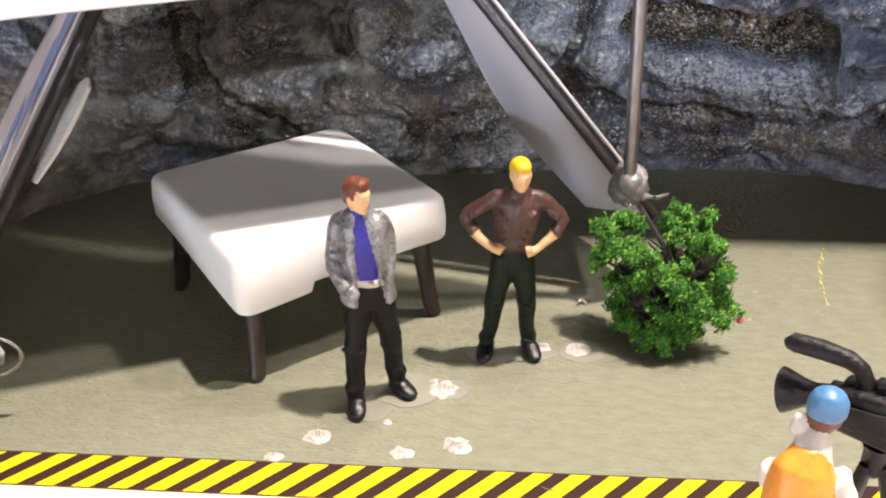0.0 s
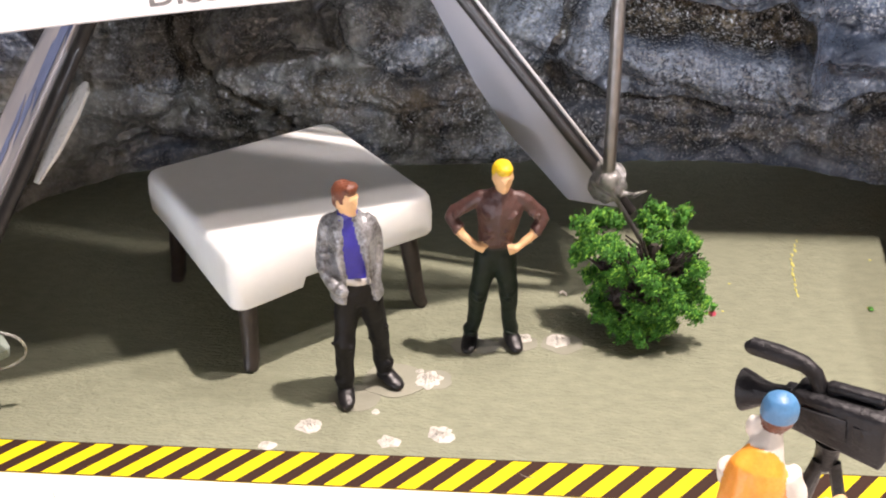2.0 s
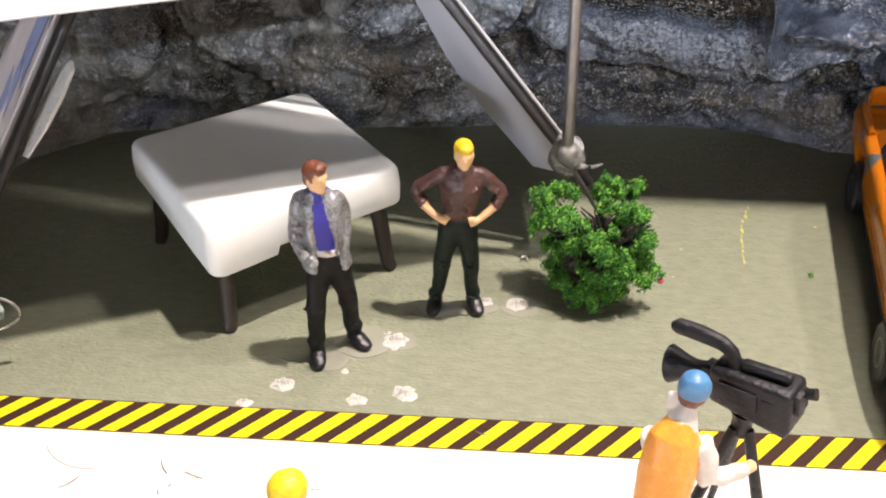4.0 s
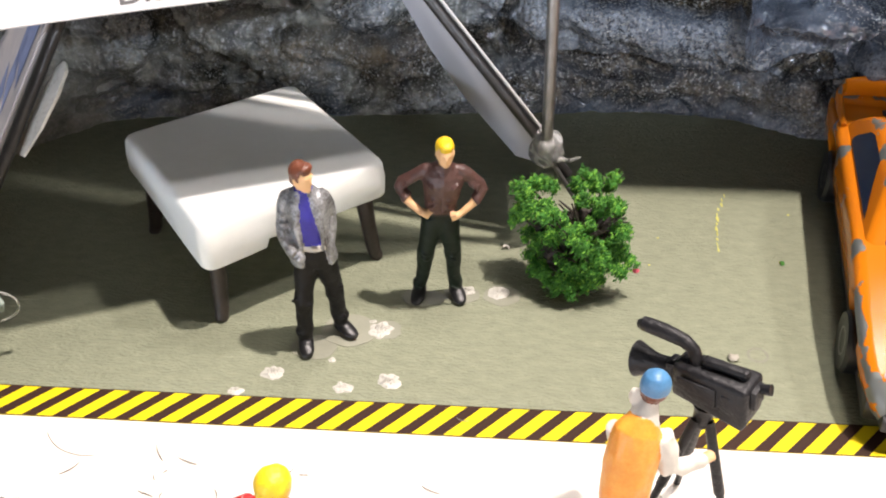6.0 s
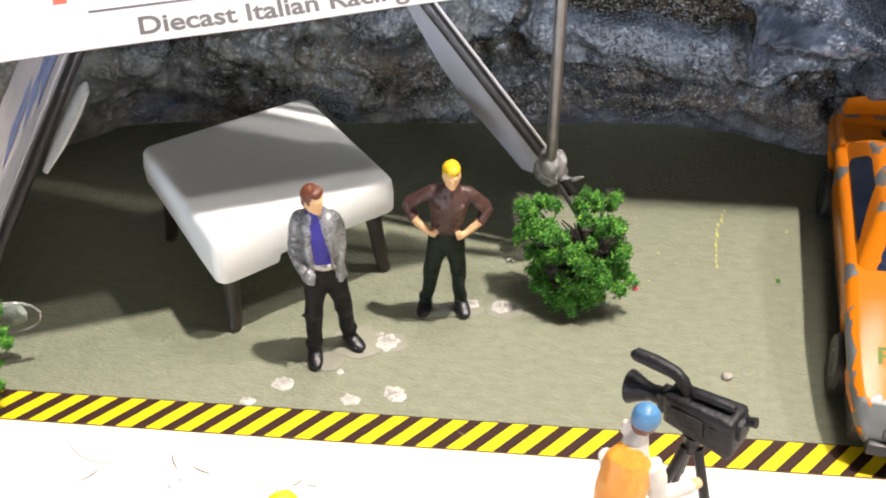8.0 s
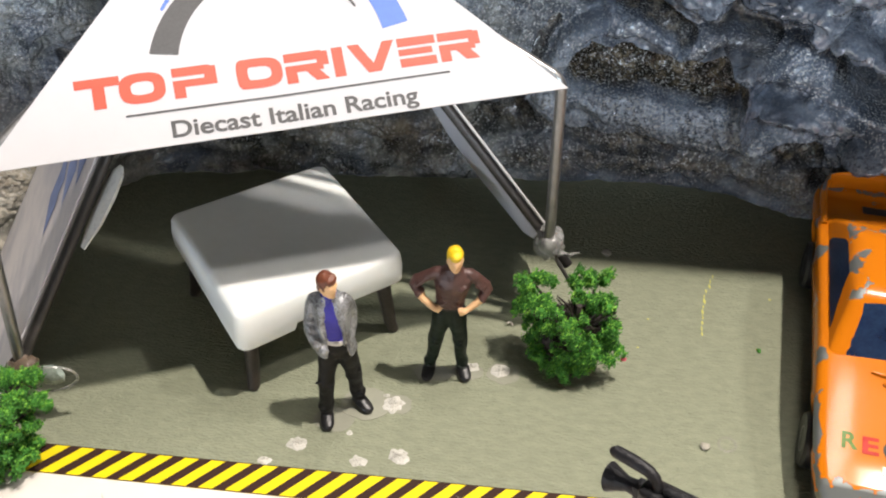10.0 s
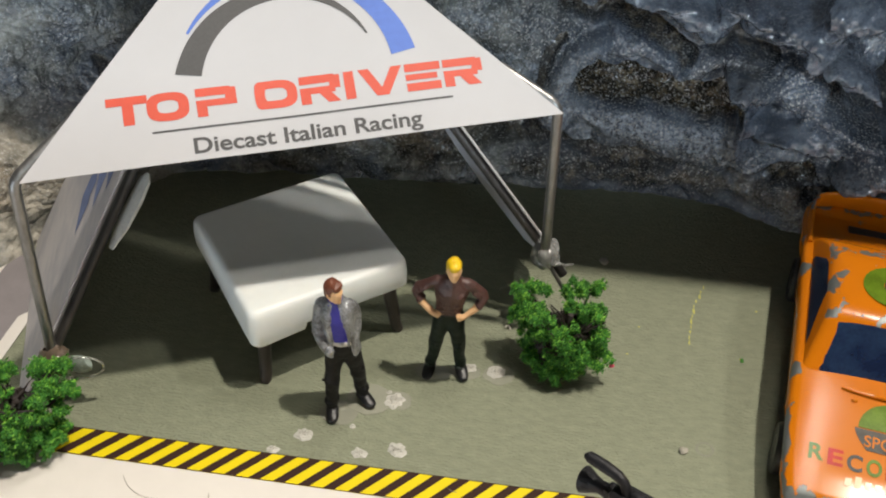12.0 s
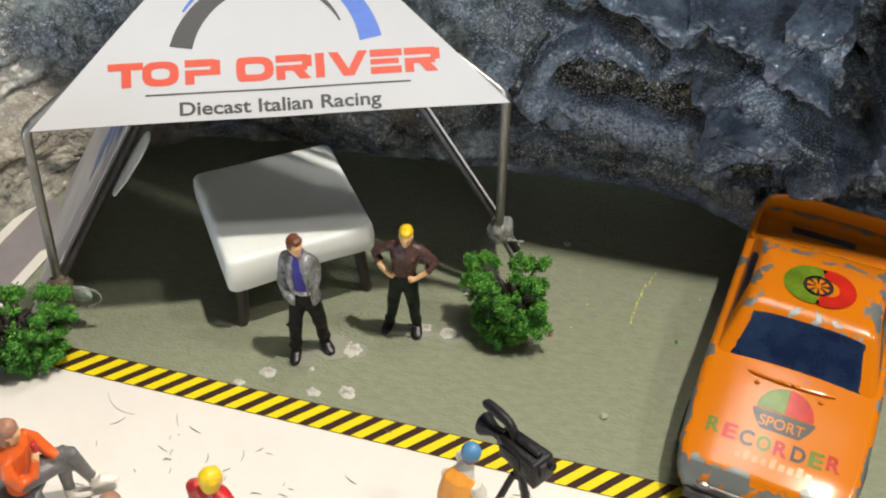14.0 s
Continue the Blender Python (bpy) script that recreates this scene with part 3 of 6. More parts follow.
# Unseen dark board, added above the rock to shade the back of the floor.
bm = bmesh.new()
box(bm, (-6.7, 13.42, 7.42), (18, 23, 11.0), bevel=0.15)
solo("shade_board", bm, material("dark_board", (0.022, 0.02, 0.018), 0.7, 0.3, 120, 0.2), (0, 0, 0), "unseen dark board added above the rock wall to shade the floor", "shelf", kind="structure")

# A strip of printed road lies beyond the tent.
road = thing("road", (-8.6, 6, 0), "grey-violet printed road strip with pale edges", "road", turn=-3, kind="structure")
bm = bmesh.new()
plate(bm, [(-0.62, -10), (0.62, -10), (0.62, 4.7), (0.1, 5.6), (-0.3, 6.0), (-0.62, 5.6)], 0.0, 0.03)
part("road_sheet", bm, ROAD_GREY, road, smooth=False)
for x0, x1, y1 in ((-0.72, -0.5, 5.9), (0.42, 0.66, 4.7)):
    bm = bmesh.new()
    plate(bm, [(x0, -10), (x1, -10), (x1, y1), (x0, y1 - 0.3)], 0.031, 0.045)
    part("edge_line", bm, CARD, road, smooth=False)

# ---- tent ----
APEX, FOOT_R, FOOT_L = Vector((-3.55, 13.69, 7.22)), Vector((2.73, 11.59, 0)), Vector((-6.78, 7.91, 0))
EAVE_L, EAVE_R = Vector((-5.96, 8.95, 4.47)), Vector((1.38, 11.79, 4.58))
TENT = Vector((-2.37, 10.58, 0))
tent = thing("tent", TENT, "white printed paper canopy tent on a bent steel wire frame", "tent")


def sheet(name, outline, thick, mats, label):
    """A paper panel through points in space, with its thickness."""
    c = sum(outline, Vector()) / len(outline)
    nrm = Vector()
    for p, q in zip(outline, outline[1:] + outline[:1]):
        nrm += (p - c).cross(q - c)
    nrm.normalize()
    bm = bmesh.new()
    lo = [bm.verts.new(p - TENT) for p in outline]
    hi = [bm.verts.new(p - TENT + nrm * thick) for p in outline]
    n = len(lo)
    bm.faces.new(lo[::-1])
    bm.faces.new(hi)
    for i in range(n):
        bm.faces.new((lo[i], lo[(i + 1) % n], hi[(i + 1) % n], hi[i]))
    return part(name, bm, mats, tent, label, smooth=False)


def on(a, b, k):
    return a + (b - a) * k


# side panels
back_l = FOOT_L + Vector((-0.361, 0.932, 0)) * 4.7
sheet("side_panel", [on(FOOT_L, APEX, 0.02) + Vector((-0.1, 0.05, 0)), on(FOOT_L, APEX, 0.985) + Vector((-0.1, 0, 0)), Vector((-7.4, 13.6, 2.2)), back_l + Vector((0, 0, 0.03))], 0.03, PAPER_SIDE,
      "beige paper side panel with a blue print")
sheet("side_panel", [on(FOOT_R, APEX, 0.16) + Vector((0.02, 0.1, 0)), Vector((1.22, 13.2, 0.6)), Vector((0.95, 13.48, 0.5)), Vector((0.42, 13.9, 0.92)), Vector((0.0, 14.03, 1.35)), Vector((-0.5, 14.0, 2.15)),
      Vector((-1.1, 13.75, 3.45)), on(FOOT_R, APEX, 0.985) + Vector((-0.05, 0.15, 0))], 0.03, PAPER_IN, "plain white paper side panel curling up at its lower edge")

# front panel, with a frame of its own: x along the eave, y up the slope
ex = (EAVE_R - EAVE_L).normalized()
mid = (EAVE_L + EAVE_R) / 2
ey = APEX - mid
ey = (ey - ex * ey.dot(ex)).normalized()
ez = ex.cross(ey)
HALF, RISE = (EAVE_R - EAVE_L).length / 2, (APEX - mid).dot(ey)
bm = bmesh.new()
grid = {}
N = 18
for j in range(N + 1):
    for i in range(N + 1):
        y = RISE * j / N
        w = HALF * (1 - j / N) + 0.03
        x = w * (2 * i / N - 1)
        z = 0.035 + 0.035 * math.sin(math.pi * min(1, abs(x) / HALF)) * (1 - j / N)
        grid[i, j] = (bm.verts.new((x, y, z)), bm.verts.new((x, y, z - 0.025)))
for j in range(N):
    for i in range(N):
        q = [(i, j), (i + 1, j), (i + 1, j + 1), (i, j + 1)]
        bm.faces.new([grid[k][0] for k in q])
        bm.faces.new([grid[k][1] for k in q][::-1])
rim = [(i, 0) for i in range(N)] + [(N, j) for j in range(N)] + [(N - i, N) for i in range(N)] + [(0, N - j) for j in range(N)]
for a, b in zip(rim, rim[1:] + rim[:1]):
    bm.faces.new((grid[a][1], grid[b][1], grid[b][0], grid[a][0]))
front = part("front_panel", bm, PAPER, tent, "white printed paper awning with a red, grey and blue print", angle=60)
base = mid - TENT
front.matrix_local = Matrix(((ex.x, ey.x, ez.x, base.x * CM), (ex.y, ey.y, ez.y, base.y * CM), (ex.z, ey.z, ez.z, base.z * CM), (0, 0, 0, 1)))


def lift(x, y):
    return 0.035 + 0.035 * math.sin(math.pi * min(1, abs(x) / HALF)) * (1 - y / RISE) + 0.006


def ink(name, outline, mat):
    """A printed shape on the front panel: a strip between two rows of points."""
    bm = bmesh.new()
    a = [bm.verts.new((x, y, lift(x, y))) for x, y in outline[0]]
    b = [bm.verts.new((x, y, lift(x, y))) for x, y in outline[1]]
    for k in range(len(a) - 1):
        bm.faces.new((a[k], a[k + 1], b[k + 1], b[k]))
    return part(name, bm, mat, front, smooth=False)


def words(name, text, size, width, mat, parent, place, surface=None, bold=0.008):
    """Lettering as a flat mesh in the parent's x and y, from place rightwards over the given width."""
    cu = bpy.data.curves.new(name, "FONT")
    cu.body, cu.size, cu.offset = text, 1.0, bold
    tmp = new(name, cu)
    me = bpy.data.meshes.new_from_object(tmp.evaluated_get(bpy.context.evaluated_depsgraph_get()))
    bpy.data.objects.remove(tmp)
    xs, ys = [v.co.x for v in me.vertices], [v.co.y for v in me.vertices]
    bm = bmesh.new()
    bm.from_mesh(me)
    kx, ky = width / (max(xs) - min(xs)), size / 0.72
    for v in bm.verts:
        x, y = place[0] + (v.co.x - min(xs)) * kx, place[1] + v.co.y * ky
        v.co = Vector((x, y, 0)) if surface is None else Vector(surface(x, y))
    me2 = finish(name, bm, mat, False)
    ob = new(name, me2)
    ob.parent = parent
    return ob


def arc(r0, r1, s0, s1, a0, a1, n=40):
    """Two rows of points: inner and outer edge, tapering from (r0, r1) to (s0, s1)."""
    cx, cy = 0.11, 1.0
    inner, outer = [], []
    for k in range(n + 1):
        t = k / n
        a = radians(a0 + (a1 - a0) * t)
        ri, ro = r0 + (s0 - r0) * t, r1 + (s1 - r1) * t
        inner.append((cx + ri * math.cos(a), cy + ri * math.sin(a)))
        outer.append((cx + ro * math.cos(a), cy + ro * math.sin(a)))
    return inner, outer


ink("grey_arc", arc(1.42, 1.8, 1.24, 1.27, 170, 30), INK_GREY)
ink("blue_arc", arc(1.42, 1.8, 1.76, 1.8, 10, 149), INK_BLUE)
ink("underline", ([(-2.08 + 0.22 * k, 0.462) for k in range(21)], [(-2.08 + 0.22 * k, 0.492) for k in range(21)]), INK_GREY)
words("tagline", "Diecast Italian Racing", 0.235, 3.33, INK_GREY, front, (-1.53, 0.1), lambda x, y: (x, y, lift(x, y)), 0.022)


def bar(x0, y0, x1, y1, slant=0.0):
    n = 4
    ink("red_mark", ([(x0 + (x1 - x0) * k / n, y0) for k in range(n + 1)], [(x0 + slant + (x1 - x0) * k / n, y1) for k in range(n + 1)]), INK_RED)


def ring(x0, x1, y0, y1, w=0.12, left=0.7):
    cx, cy, rx, ry = (x0 + x1) / 2, (y0 + y1) / 2, (x1 - x0) / 2, (y1 - y0) / 2

    def oval(a, b):
        return [(cx + a * math.copysign(abs(math.cos(t)) ** (left if math.cos(t) < 0 else 0.7), math.cos(t)), cy + b * math.copysign(abs(math.sin(t)) ** 0.7, math.sin(t))) for t in [2 * math.pi * k / 28 for k in range(29)]]
    ink("red_mark", (oval(rx - w * 1.25, ry - w), oval(rx, ry)), INK_RED)


# The red mark of the print, as plain bars, rings and wedges.
B, T, W = 0.63, 1.06, 0.125
bar(-2.68, T - W, -2.1, T)
bar(-2.46, B, -2.3, T - W)
ring(-2.12, -1.52, B, T)
bar(-1.42, T - W, -0.92, T)
bar(-1.42, 0.78, -0.92, 0.78 + W * 0.8)
bar(-1.0, 0.78, -0.84, T - 0.02)
bar(-1.42, B, -1.27, 0.86)
ring(-0.58, 0.04, B, T, left=0.2)
bar(0.08, T - W, 0.6, T)
bar(0.08, 0.78, 0.6, 0.78 + W * 0.8)
bar(0.52, 0.84, 0.68, T - 0.02)
bar(0.08, B, 0.23, 0.8)
bar(0.48, B, 0.66, 0.78, -0.12)
bar(0.74, B, 0.89, T)
bar(1.2, B, 1.36, T, -0.24)
bar(1.22, B, 1.38, T, 0.24)
bar(1.66, T - W, 2.2, T)
bar(1.66, 0.8, 2.14, 0.8 + W * 0.75)
bar(1.66, B, 2.18, B + W)
bar(2.24, T - W, 2.76, T)
bar(2.24, 0.78, 2.76, 0.78 + W * 0.8)
bar(2.68, 0.84, 2.84, T - 0.02)
bar(2.24, B, 2.39, 0.8)
bar(2.6, B, 2.8, 0.78, -0.12)


def wire(name, pts, r, mat, label):
    bm = bmesh.new()
    tube(bm, [Vector(p) - TENT for p in pts], [r] * len(pts), 0, 12)
    return part(name, bm, mat, tent, label)


def bent(a, b, c, r, n=6):
    """The path a to c with a rounded elbow at b."""
    p, q = b + (a - b).normalized() * r, b + (c - b).normalized() * r
    return [a] + [(p * (1 - t) ** 2 + b * 2 * t * (1 - t) + q * t * t) for t in [k / n for k in range(n + 1)]] + [c]


joint_r, joint_l = Vector((1.37, 11.8, 1.62)), on(FOOT_L, APEX, 0.15)
slope_r, slope_l = (APEX - EAVE_R).normalized(), (APEX - EAVE_L).normalized()
wire("pole", bent(joint_r, EAVE_R + Vector((-0.06, 0.12, 0.07)), EAVE_R + slope_r * 1.2 - ez * 0.06, 0.16), 0.085, WIRE, "steel wire upright with a rounded bend")
wire("pole", bent(joint_l, EAVE_L + Vector((-0.12, 0.0, 0.03)), EAVE_L + slope_l * 1.2 - ez * 0.06, 0.18), 0.085, WIRE, "steel wire upright with a rounded bend")
wire("ridge_wire", [on(FOOT_R, APEX, 0.16), on(FOOT_R, APEX, 0.5), APEX], 0.085, DARK_WIRE, "black painted wire running up to the tip")
wire("ridge_wire", [FOOT_L, on(FOOT_L, APEX, 0.5), APEX], 0.085, DARK_WIRE, "black painted wire running up to the tip")
wire("trim_wire", [p + Vector((0.1, -0.03, 0.09)) for p in (on(FOOT_R, APEX, 0.23), on(FOOT_R, APEX, 0.9))], 0.022, PAPER, "thin white edge strip")
wire("trim_wire", [p + Vector((-0.12, -0.02, 0.05)) for p in (on(FOOT_L, APEX, 0.16), on(FOOT_L, APEX, 0.9))], 0.022, PAPER, "thin white edge strip")
wire("ridge_wire", [joint_r, FOOT_R + Vector((-0.3, -0.1, 0))], 0.035, WIRE, "bare wire end below the glued joint")
bm = bmesh.new()
blob(bm, joint_r - TENT + Vector((0.0, 0.1, 0.02)), (0.25, 0.28, 0.29), 0, 4, 0.2, 2.0, 2.0)
tube(bm, [joint_r - TENT + Vector(p) for p in ((0.15, 0.0, -0.1), (0.35, -0.02, -0.12), (0.5, -0.04, -0.04))], [0.08, 0.035, 0.012])
part("glue_lump", bm, GLUE, tent, "clear dried glue lump on the joint")
bm = bmesh.new()
blob(bm, joint_l - TENT + Vector((0.02, -0.02, -0.12)), (0.24, 0.22, 0.3), 0, 3, 0.35, 5.0)
part("glue_lump", bm, material("brown_glue", (0.16, 0.12, 0.09), 0.15, 0.4, 500, 0.7, 700), tent, "shiny brown glue lump on the joint")
bm = bmesh.new()
g = on(FOOT_L, APEX, 0.43) - TENT
tube(bm, [g + Vector(p) for p in ((-0.36, -0.62, -0.8), (-0.2, -0.36, -0.5), (-0.02, -0.08, -0.16), (0.1, 0.12, 0.08), (0.14, 0.18, 0.16))],
     [(0.03, 0.08), (0.06, 0.2), (0.07, 0.22), (0.06, 0.17), (0.02, 0.05)], 0, 10, side=(0.5, 0.3, -0.7))
ob = part("glue_strip", bm, MILKY, tent, "milky dried glue strip on the wire")
ob.location = (0.24 * CM, 0.2 * CM, 0.12 * CM)
# the clear ring with a green scrap inside, stuck to the joint
bm = bmesh.new()
c = Vector((-5.88, 8.74, 0.86)) - TENT
tube(bm, [c + Vector((0.36 * math.cos(a), 0.12 * math.cos(a) - 0.05 * math.sin(a), 0.3 * math.sin(a))) for a in [2 * math.pi * k / 28 for k in range(29)]], [0.018] * 29, 0, 6, caps=False)
part("ring", bm, GLUE, tent, "thin clear plastic ring")
bm = bmesh.new()
blob(bm, c + Vector((-0.05, 0.1, -0.02)), (0.2, 0.12, 0.2), 0, 2, 0.4, 3.0)
part("scrap", bm, material("dark_green_scrap", (0.03, 0.06, 0.035), 0.3, 0.6, 700, 0.5, color2=(0.3, 0.36, 0.32), patch=0.6), tent, "dark green scrap")
# blue print on the outer face of the side panel
u_l, v_l = (APEX - FOOT_L).normalized(), (back_l - FOOT_L).normalized()
nl = u_l.cross(v_l).normalized()
nl = nl if nl.x < 0 else -nl
INK_PALE = material("pale_blue_ink", (0.13, 0.17, 0.31), 0.6, 0.35, 500)
for a, b, w, h in ((2.5, 1.9, 0.5, 0.5), (3.0, 2.2, 0.35, 0.45), (3.3, 1.5, 0.5, 0.5), (3.8, 1.9, 0.5, 0.4), (3.9, 1.0, 1.0, 0.7), (4.7, 1.9, 0.7, 0.5), (5.2, 1.2, 0.7, 0.6), (4.9, 0.6, 0.8, 0.35), (6.0, 1.3, 0.8, 0.7)):
    bm = bmesh.new()
    o = FOOT_L + u_l * a + v_l * b * (1 - a / 10) + nl * 0.045 - TENT + Vector((-0.1, 0.05, 0))
    q = [o, o + u_l * w * 1.25, o + u_l * (w * 1.25 + 0.2) + v_l * h * 1.3, o + u_l * 0.3 + v_l * h * 1.3]
    bm.faces.new([bm.verts.new(p) for p in q])
    part("blue_print", bm, INK_PALE, tent, smooth=False)

# ---- table ----
table = thing("table", (-2.9, 11.45, 0), "white plastic table with rounded edges on dark legs", "table", turn=38)


def table_top():
    """A moulded slab: flat top, tight rounded rim, straight sides that flare a little, and a skirt that hangs lowest at one corner with a step in its edge."""
    bm = bmesh.new()
    half, radius, n = 1.44, 0.17, 7
    outline = []
    for sx, sy, a0 in ((1, -1, -90), (1, 1, 0), (-1, 1, 90), (-1, -1, 180)):
        nxt = {(1, -1): (1, 1), (1, 1): (-1, 1), (-1, 1): (-1, -1), (-1, -1): (1, -1)}[sx, sy]
        for k in range(n + 1):
            a = radians(a0 + 90 * k / n)
            outline.append((sx * (half - radius), sy * (half - radius), math.cos(a), math.sin(a)))
        last = outline[-1]
        for k in range(1, 14):
            t = k / 14
            outline.append((last[0] + (nxt[0] - sx) * (half - radius) * t, last[1] + (nxt[1] - sy) * (half - radius) * t, last[2], last[3]))
        # the step
        if (sx, sy) == (-1, -1):
            outline.append((-0.53, last[1], last[2], last[3]))
            outline.append((-0.48, last[1], last[2], last[3]))
    pts = sorted(outline, key=lambda q: math.atan2(q[1] + q[3] * radius, q[0] + q[2] * radius))

    def hem(x, y):
        """Height of the lower edge."""
        if y < -half + 0.25 and x > -0.5:
            return 1.18
        far = math.hypot(x + half, y + half)
        return 1.0 + 0.17 * smoothstep(0.0, 2.6, far)
    prof = [(0.985, 0.0, 0.0), (1.0, 0.035, 0.0), (1.005, 0.0, 0.5), (0.99, 0.0, 0.86), (0.975, 0.0, 0.94), (0.95, 0.0, 0.985), (0.915, 0.0, 1.0)]
    top = 1.76
    rings_ = []
    for grow, add, t in prof:
        row = []
        for cx, cy, dx, dy in pts:
            x, y = (cx + dx * radius) * grow, (cy + dy * radius) * grow
            low = hem(cx + dx * radius, cy + dy * radius)
            row.append(bm.verts.new((x, y, low + (top - low) * t + add)))
        rings_.append(row)
    m = len(pts)
    for a, b in zip(rings_, rings_[1:]):
        for k in range(m):
            bm.faces.new((a[k], a[(k + 1) % m], b[(k + 1) % m], b[k]))
    prev = rings_[-1]
    for grow in (0.89, 0.6, 0.3):
        cur = [bm.verts.new((v.co.x * grow / 0.915, v.co.y * grow / 0.915, top)) for v in rings_[-1]]
        for k in range(m):
            bm.faces.new((prev[k], prev[(k + 1) % m], cur[(k + 1) % m], cur[k]))
        prev = cur
    bm.faces.new(prev)
    # the underside, recessed behind the skirt
    inner = [bm.verts.new((v.co.x * 0.93, v.co.y * 0.93, v.co.z)) for v in rings_[0]]
    roof_ = [bm.verts.new((v.co.x * 0.92, v.co.y * 0.92, 1.5)) for v in rings_[0]]
    for a, b in ((inner, rings_[0]), (roof_, inner)):
        for k in range(m):
            bm.faces.new((a[k], a[(k + 1) % m], b[(k + 1) % m], b[k]))
    bm.faces.new(roof_[::-1])
    return bm


part("tabletop", table_top(), TABLE_TOP, table, "thick white plastic slab")
for sx, sy in ((1, 1), (1, -1), (-1, 1), (-1, -1)):
    bm = bmesh.new()
    tube(bm, [(sx * 1.3, sy * 1.3, 0), (sx * 1.27, sy * 1.27, 0.05), (sx * 1.24, sy * 1.24, 0.16), (sx * 1.12, sy * 1.12, 1.5)], [0.07, 0.1, 0.105, 0.135], 0, 14)
    part("leg", bm, TABLE_LEG, table, "dark brown round leg")

# ---- hazard tape ----
tape = thing("hazard_tape", (0, 7.945, 0), "yellow and black striped hazard tape on the floor edge", "tape")
bm = bmesh.new()
box(bm, (-9.6, -0.258, 0.001), (12, 0.262, 0.008))
part("tape_strip", bm, YELLOW, tape, "yellow tape", smooth=False)
bm = bmesh.new()
plate(bm, [(-0.14, -0.258), (0.045, -0.258), (0.535, 0.262), (0.35, 0.262)], 0.0085, 0.011)
stripe = finish("stripe", bm, BLACK, False)
for k in range(54):
    ob = new("stripe", stripe)
    ob.parent = tape
    ob.location = ((-5.25 + 0.073 - 0.14 - 0.14 - 0.042 + 0.398 * (k - 10)) * CM, 0, 0)
for y in (-0.258, 0.25):
    bm = bmesh.new()
    box(bm, (-9.6, y, 0.0085), (12, y + 0.012, 0.0115))
    part("border", bm, BLACK, tape, "thin black border", smooth=False)

# ---- painted figures: each one plain mesh ----


def shell(bm, pts, radii, a0, a1, thick, mat, segs=18):
    """An open coat: rings round the points, from angle a0 to a1."""
    rings = []
    for p, (a, b) in zip(pts, radii):
        row = [(radians(a0 + (a1 - a0) * k / segs), 1.0) for k in range(segs + 1)]
        row += [(t, 0.0) for t, _ in row[::-1]]
        rings.append([bm.verts.new((p[0] + (a - thick * (1 - o)) * math.cos(t), p[1] + (b - thick * (1 - o)) * math.sin(t), p[2])) for t, o in row])
    n = len(rings[0])
    fs = []
    for r0, r1 in zip(rings, rings[1:]):
        fs += [bm.faces.new((r0[k], r0[(k + 1) % n], r1[(k + 1) % n], r1[k])) for k in range(n)]
    fs += [bm.faces.new(rings[0][::-1]), bm.faces.new(rings[-1])]
    for f in fs:
        f.material_index = mat


def boot(bm, at, toe, mat, size=1.0):
    """A shoe from the heel towards the toe."""
    t = Vector((toe[0], toe[1], 0)).normalized()
    a = Vector(at)
    tube(bm, [a - t * 0.12 * size + Vector((0, 0, 0.09)), a - t * 0.08 * size + Vector((0, 0, 0.1)), a + t * 0.06 * size + Vector((0, 0, 0.085)), a + t * 0.2 * size + Vector((0, 0, 0.06)),
              a + t * 0.28 * size + Vector((0, 0, 0.045)), a + t * 0.31 * size + Vector((0, 0, 0.04))],
         [(0.05, 0.06), (0.1, 0.09), (0.11, 0.085), (0.105, 0.06), (0.075, 0.042), (0.03, 0.02)], mat, 12, side=(-t.y, t.x, 0))
    tube(bm, [a - t * 0.03 + Vector((0, 0, 0.05)), a - t * 0.03 + Vector((0, 0, 0.3))], [0.09, 0.105], mat, 12)


def rough_up(bm, amount, freq):
    for v in bm.verts:
        v.co += noise.noise_vector(v.co * freq) * amount


def wrinkle(bm, deep=0.02):
    """Cast folds in the clothes, shallow on the head and the shoes."""
    bmesh.ops.subdivide_edges(bm, edges=bm.edges[:], cuts=1, use_grid_fill=True)
    bm.normal_update()
    for v in bm.verts:
        c = v.co
        fold = noise.noise(Vector((c.x * 5, c.y * 5, c.z * 9 + 3))) + 0.6 * noise.noise(Vector((c.x * 12 + c.z * 5, c.y * 12, c.z * 16)))
        v.co = c + v.normal * fold * (deep if 0.3 < c.z < 2.35 else deep * 0.25)


